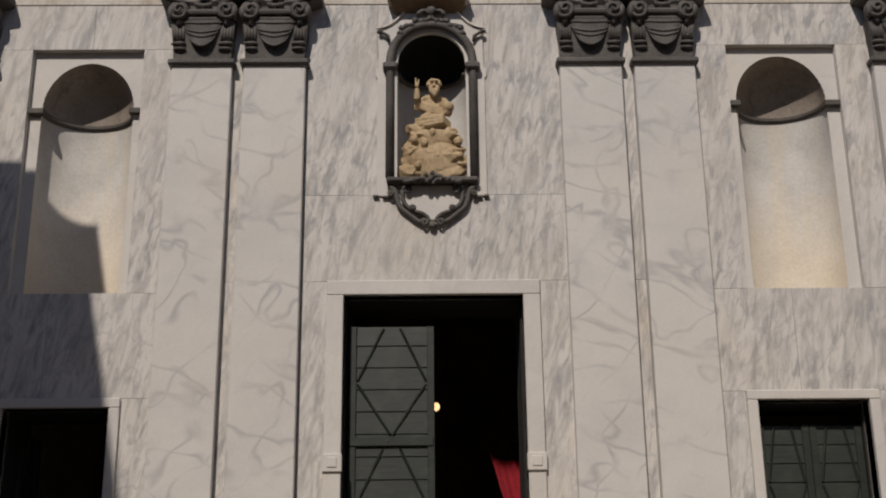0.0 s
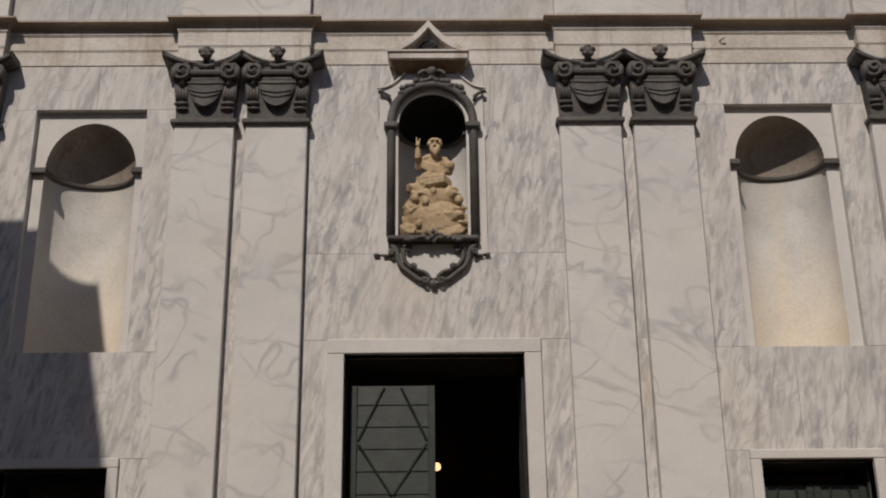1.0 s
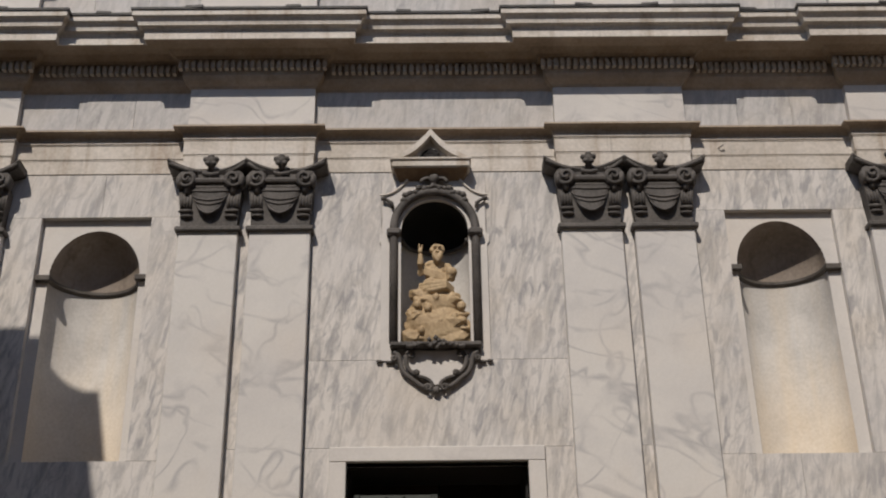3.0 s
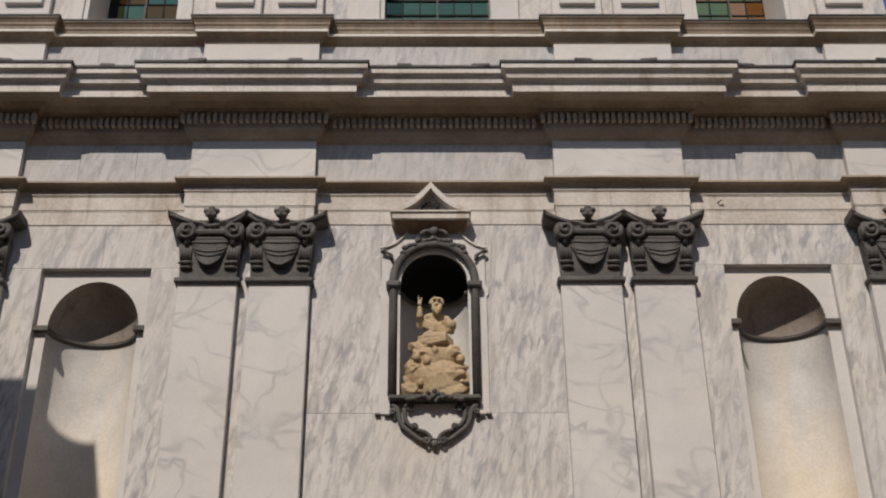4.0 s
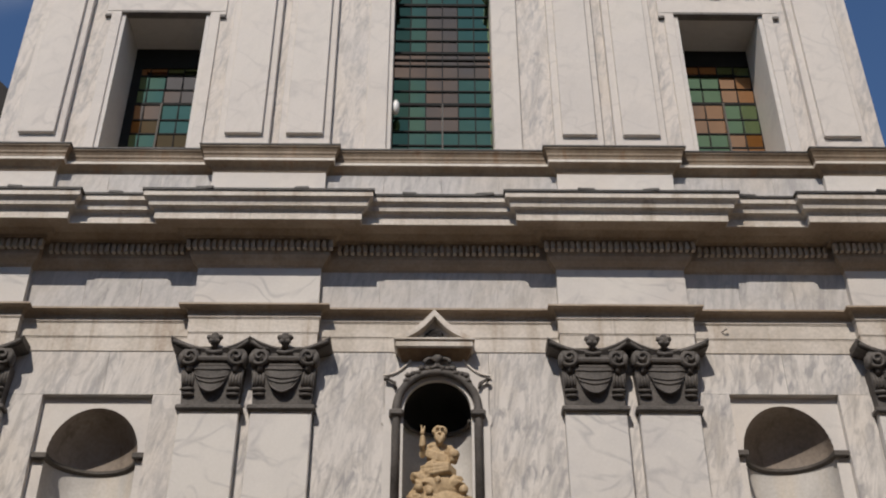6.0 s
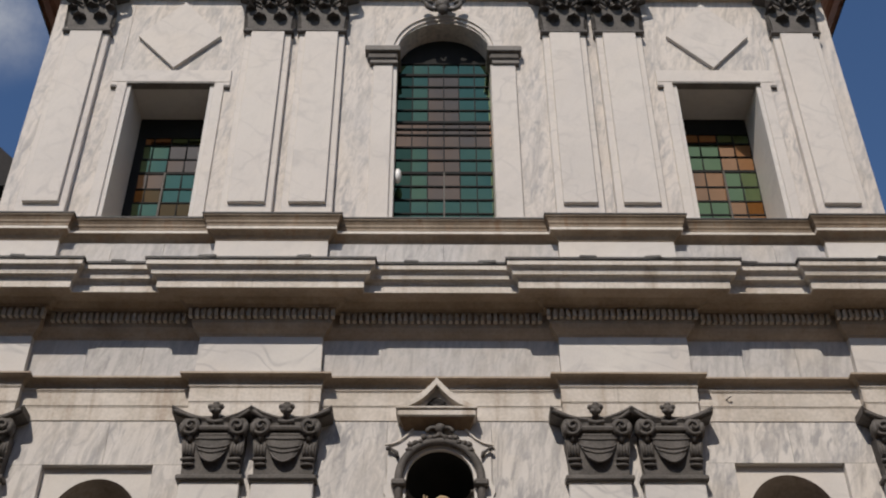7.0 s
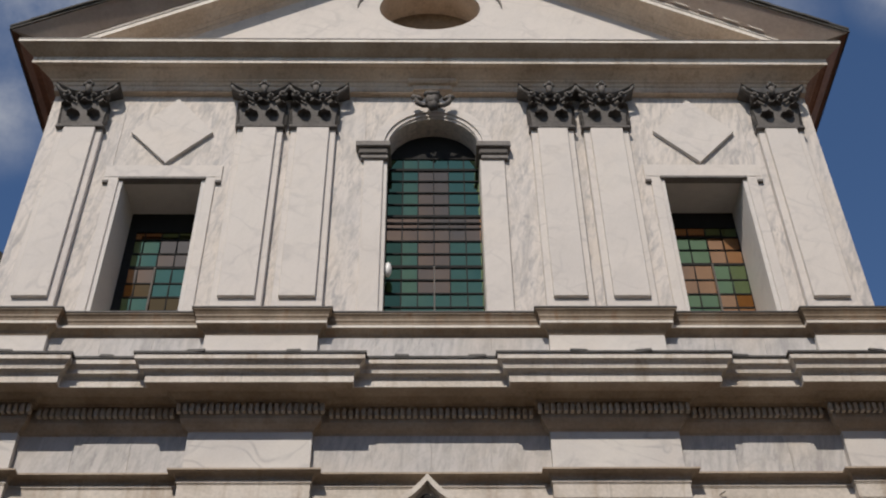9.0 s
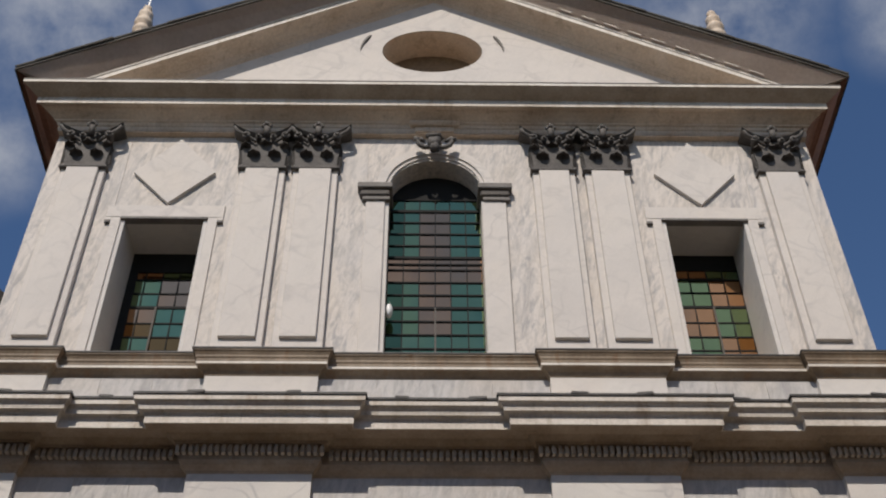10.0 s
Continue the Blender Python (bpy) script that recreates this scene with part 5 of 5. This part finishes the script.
# ---- upper entablature and pediment ----
plan_top = [(-EDGE, 30.0), (-EDGE, FF), (EDGE, FF), (EDGE, 30.0)]
TOP = [(-0.16, 20.70), (0.0, 20.70), (0.0, 20.75), (0.015, 20.73), (0.015, 20.84), (0.04, 20.86), (0.06, 20.92), (0.10, 20.94), (0.11, 20.97), (0.2, 21.03), (0.29, 21.075), (0.33, 21.11), (0.42, 21.112), (0.435, 21.10),
       (0.445, 21.10), (0.445, 21.275), (0.455, 21.28), (0.47, 21.285), (0.56, 21.335), (0.65, 21.395), (0.72, 21.445), (0.73, 21.45), (0.73, 21.52)]
BED = 14
ent = sweep(bmesh.new(), plan_top, TOP[BED - 1:BED + 3])
top_cornice = tagged(part("cornice_upper", ent, M_TRIM), "broad stone cornice under the pediment", "cornice", kind="structure")
top_bed = part("bed_moulding", sweep(bmesh.new(), plan_top, TOP[:BED]), M_WARM, top_cornice, "brownish weathered bed moulding")
top_crown = part("crown_moulding", sweep(bmesh.new(), plan_top, TOP[BED + 2:-1]), M_BED, top_cornice, "rain-stained crown moulding, browned for its shade")
for ob in (top_cornice, top_bed, top_crown):
    ob.data.materials.append(M_EAVE)
    for p in ob.data.polygons:
        p.material_index = 1 if abs(p.center.x) > EDGE - 0.01 and p.center.y > 17 else 0
part("fillet", sweep(bmesh.new(), plan_top, [(0.728, 21.45), (0.733, 21.45), (0.733, 21.523)]), M_PALE, top_cornice, "pale fillet")
part("weathering", sweep(bmesh.new(), plan_top, [(0.70, 21.545), (0.0, 21.69)]), M_TRIM, top_cornice, "sloping stone top")
part("flashing", sweep(bmesh.new(), plan_top, [(0.66, 21.522), (0.738, 21.524), (0.740, 21.556), (0.66, 21.572)]), M_LEAD, top_cornice, "dark lead flashing")
part("keystone_block", soft_box(-0.40, 0.42, 15.80, W, 20.72, 20.9, 0.01), M_WARM, top_cornice)
part("keystone_cap", soft_box(-0.53, 0.55, 15.70, W, 20.86, 21.0, 0.04), M_WARM, top_cornice)

APEX, SLOPE = 25.62, 0.578
tz = lambda x: APEX - SLOPE * abs(x)
tymp = bmesh.new()
OX, OZ, OA, OB = -0.035, 23.84, 1.155, 0.81
n = 48
inner = [(OX + OA * math.cos(2 * math.pi * q / n), OZ + OB * math.sin(2 * math.pi * q / n)) for q in range(n)]
right = [(OX, OZ - OB)] + [inner[(q - n // 4) % n] for q in range(1, n // 2)] + [(OX, OZ + OB), (OX, APEX + 0.5), (EDGE, tz(EDGE) + 0.5), (EDGE, 20.95), (OX, 20.95)]
left = [(OX, OZ + OB)] + [inner[(q + n // 4) % n] for q in range(1, n // 2)] + [(OX, OZ - OB), (OX, 20.95), (-EDGE, 20.95), (-EDGE, tz(EDGE) + 0.5), (OX, APEX + 0.5)]
prism(tymp, right, W - 0.02, 17.1), prism(tymp, left, W - 0.02, 17.1)
tympanum = part("pediment", tymp, M_PILUP)
tagged(tympanum, "triangular marble pediment with a deep oval opening", "pediment", kind="structure")
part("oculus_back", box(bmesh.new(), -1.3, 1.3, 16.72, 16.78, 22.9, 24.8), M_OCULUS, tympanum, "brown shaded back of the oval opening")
lining = bmesh.new()
loops = [[lining.verts.new((OX + OA * 0.993 * math.cos(2 * math.pi * q / n), yy, OZ + OB * 0.993 * math.sin(2 * math.pi * q / n))) for q in range(n)] for yy in (W - 0.012, 16.73)]
for q in range(n):
    lining.faces.new((loops[0][q], loops[0][(q + 1) % n], loops[1][(q + 1) % n], loops[1][q]))
part("oculus_lining", lining, M_WARM, tympanum, "warm weathered stone lining", smooth=True)
for sx in (-1, 1):
    pts = [(OX + sx * (1.44 + 0.21 * math.sin(0.23 * q)), W - 0.03, 24.42 - 0.085 * q) for q in range(8)]
    part("oculus_curl", tube(bmesh.new(), pts, [0.02, 0.045, 0.05, 0.045, 0.035, 0.028, 0.02, 0.01], 6), M_IMPOST, tympanum)

# raking cornice: the profile runs up both slopes
RAKE = [(0.0, 0.20), (0.03, 0.25), (0.05, 0.27), (0.06, 0.32), (0.10, 0.35), (0.12, 0.36), (0.13, 0.39), (0.22, 0.43), (0.30, 0.465), (0.40, 0.485), (0.54, 0.475), (0.55, 0.465), (0.56, 0.465), (0.56, 0.585), (0.58, 0.60), (0.59, 0.64)]
rake = thing("raking_cornice", "sloping stone cornice along the pediment", "cornice", kind="structure")
for sx in (-1, 1):
    bm = bmesh.new()
    a = [bm.verts.new((0, W - 0.02 - o, APEX + h)) for o, h in RAKE]
    b = [bm.verts.new((sx * (APEX + h - 21.66) / SLOPE, W - 0.02 - o, 21.66)) for o, h in RAKE]
    lit = bmesh.new()
    for i in range(len(RAKE) - 1):
        if i < len(RAKE) - 4:
            bm.faces.new((a[i], a[i + 1], b[i + 1], b[i]))
        else:
            lit.faces.new([lit.verts.new(v.co) for v in (a[i], a[i + 1], b[i + 1], b[i])])
    part("fillet", lit, M_PALE, rake, "pale stone fillet")
    part("moulding", bm, M_WARM, rake)
ROOF_X, ROOF_Y, RT, RS = 8.87, 14.99, 26.72, 0.556
roof = thing("roof", "dark slate gable roof with wide eaves", "roof", kind="structure")
for sx in (-1, 1):
    bm = bmesh.new()
    for yy in (ROOF_Y, 34.8):
        for x, z in ((0, RT), (sx * ROOF_X, RT - RS * ROOF_X), (sx * ROOF_X, RT - RS * ROOF_X - 0.12), (0, RT - 0.14)):
            bm.verts.new((x, yy, z))
    bm.verts.ensure_lookup_table()
    for q in ((0, 1, 2, 3), (4, 5, 6, 7), (0, 1, 5, 4), (1, 2, 6, 5), (2, 3, 7, 6)):
        bm.faces.new([bm.verts[i] for i in q])
    part("slope", bm, M_ROOF, roof)
    # front eaves board from the raking cornice out to the roof edge
    bm = bmesh.new()
    xe = (APEX + 0.63 - 21.66) / SLOPE
    edge = lambda x: (sx * x, ROOF_Y + 0.03, RT - RS * x - 0.125)
    low = lambda x: (sx * x, W - 0.60, APEX + 0.63 - SLOPE * x)
    v = [bm.verts.new(c) for c in (low(0), edge(0), edge(xe), low(xe), edge(ROOF_X - 0.03), (sx * (EDGE + 0.64), FF - 0.62, 21.66))]
    bm.faces.new((v[0], v[1], v[2], v[3])), bm.faces.new((v[3], v[2], v[4], v[5]))
    bmesh.ops.solidify(bm, geom=list(bm.faces), thickness=0.03)
    part("front_eaves", bm, M_SOFFIT, roof, "grey boarded eaves")
    if sx > 0:
        # pale blocks proud of the eaves board stand in for dashes of sunlight
        for q in range(9):
            xb = 3.05 + 0.5 * q
            blk = soft_box(-0.17, 0.17, W - 0.682, W - 0.67, -0.013, 0.015, 0.002)
            bmesh.ops.rotate(blk, verts=blk.verts, cent=(0, 0, 0), matrix=Matrix.Rotation(math.atan(SLOPE), 3, "Y"))
            bmesh.ops.translate(blk, verts=blk.verts, vec=(xb, 0, APEX + 0.695 - SLOPE * xb))
            part("eaves_block", blk, M_PALE, roof, "pale block standing for a dash of sunlight")
    bm = bmesh.new()
    p = [(sx * (EDGE + 0.62), FF - 0.62, 21.64), (sx * (ROOF_X - 0.03), ROOF_Y + 0.03, RT - RS * ROOF_X - 0.115), (sx * (ROOF_X - 0.03), 34, RT - RS * ROOF_X - 0.115), (sx * (EDGE + 0.62), 34, 21.64)]
    bm.faces.new([bm.verts.new(c) for c in p])
    bmesh.ops.solidify(bm, geom=list(bm.faces), thickness=0.03)
    part("side_eaves", bm, M_EAVE, roof, "red-brown painted side eaves")
    random.seed(5 + sx)
    for q in range(24):
        x = (q + 0.5) * ROOF_X / 24
        wdt, hgt = ROOF_X / 24 * (1.12 + 0.12 * random.random()), 0.010 + 0.014 * random.random()
        z = RT - RS * x
        tile = soft_box(-wdt / 2, wdt / 2, ROOF_Y - 0.02 - 0.03 * random.random(), ROOF_Y + 0.6, -0.05, hgt, 0.01)
        bmesh.ops.rotate(tile, verts=tile.verts, cent=(0, 0, 0), matrix=Matrix.Rotation(sx * math.atan(RS) + random.gauss(0, 0.012), 3, "Y"))
        bmesh.ops.translate(tile, verts=tile.verts, vec=(sx * x, 0, z))
        part("slate", tile, M_ROOF, roof)


def finial(x, rod):
    fin = thing("finial", "ringed cream stone finial on the roof", "finial", "roof finials")
    z = 22.9
    prof = [(0.30, z), (0.30, z + 0.75), (0.22, z + 0.80), (0.20, z + 0.95), (0.26, z + 1.0), (0.275, z + 1.1), (0.2, z + 1.18), (0.2, z + 1.24), (0.27, z + 1.30), (0.27, z + 1.42), (0.19, z + 1.5), (0.18, z + 1.56), (0.23, z + 1.63), (0.22, z + 1.74), (0.13, z + 1.80), (0.12, z + 1.86), (0.15, z + 1.92), (0.13, z + 2.0), (0.05, z + 2.07)]
    part("body", lathe(bmesh.new(), [(r * 0.76, h) for r, h in prof], x, 15.6), M_WARM, fin, smooth=True)
    if rod:
        part("rod", tube(bmesh.new(), [(x, 15.6, z + 2.05), (x, 15.6, z + 3.2)], 0.02, 6), M_WHITE, fin)
    return fin


finial(-6.71, True)
finial(6.54, False)

hook = thing("iron_hook", "small rusty iron hook on the architrave", "hook")
part("shank", tube(bmesh.new(), [(4.47, W - 0.02, 11.08), (4.50, W - 0.09, 11.075), (4.53, W - 0.10, 11.09)], 0.010, 6), M_IMPOST, hook)
part("tip", ball(bmesh.new(), (4.535, W - 0.10, 11.10), (0.024, 0.022, 0.024), 0.2, 1), M_PALE, hook, "pale tip")

# ---- dentils, last ----
me = bpy.data.meshes.new("dentil")
dbm = box(bmesh.new(), -0.029, 0.029, -0.095, 0.0, 0.0, 0.15)
dbm.to_mesh(me)
dbm.free()
me.materials.append(M_TRIM)
runs = [(-6.68 + 0.24, -3.955 - 0.24, W - 0.139), (-4.17, -1.745, FF - 0.139), (-1.955 + 0.24, 1.885 - 0.24, W - 0.139), (1.675, 4.185, FF - 0.139),
        (3.975 + 0.24, 6.63 - 0.24, W - 0.139), (-8.15, -6.47, FF - 0.139), (6.42, 8.15, FF - 0.139)]
for x0, x1, yy in runs:
    n = max(2, round((x1 - x0) / 0.104))
    for k in range(n):
        ob = new("dentil", me)
        ob.parent = cornice
        ob.location = (x0 + (x1 - x0) * (k + 0.5) / n, yy, 12.44)
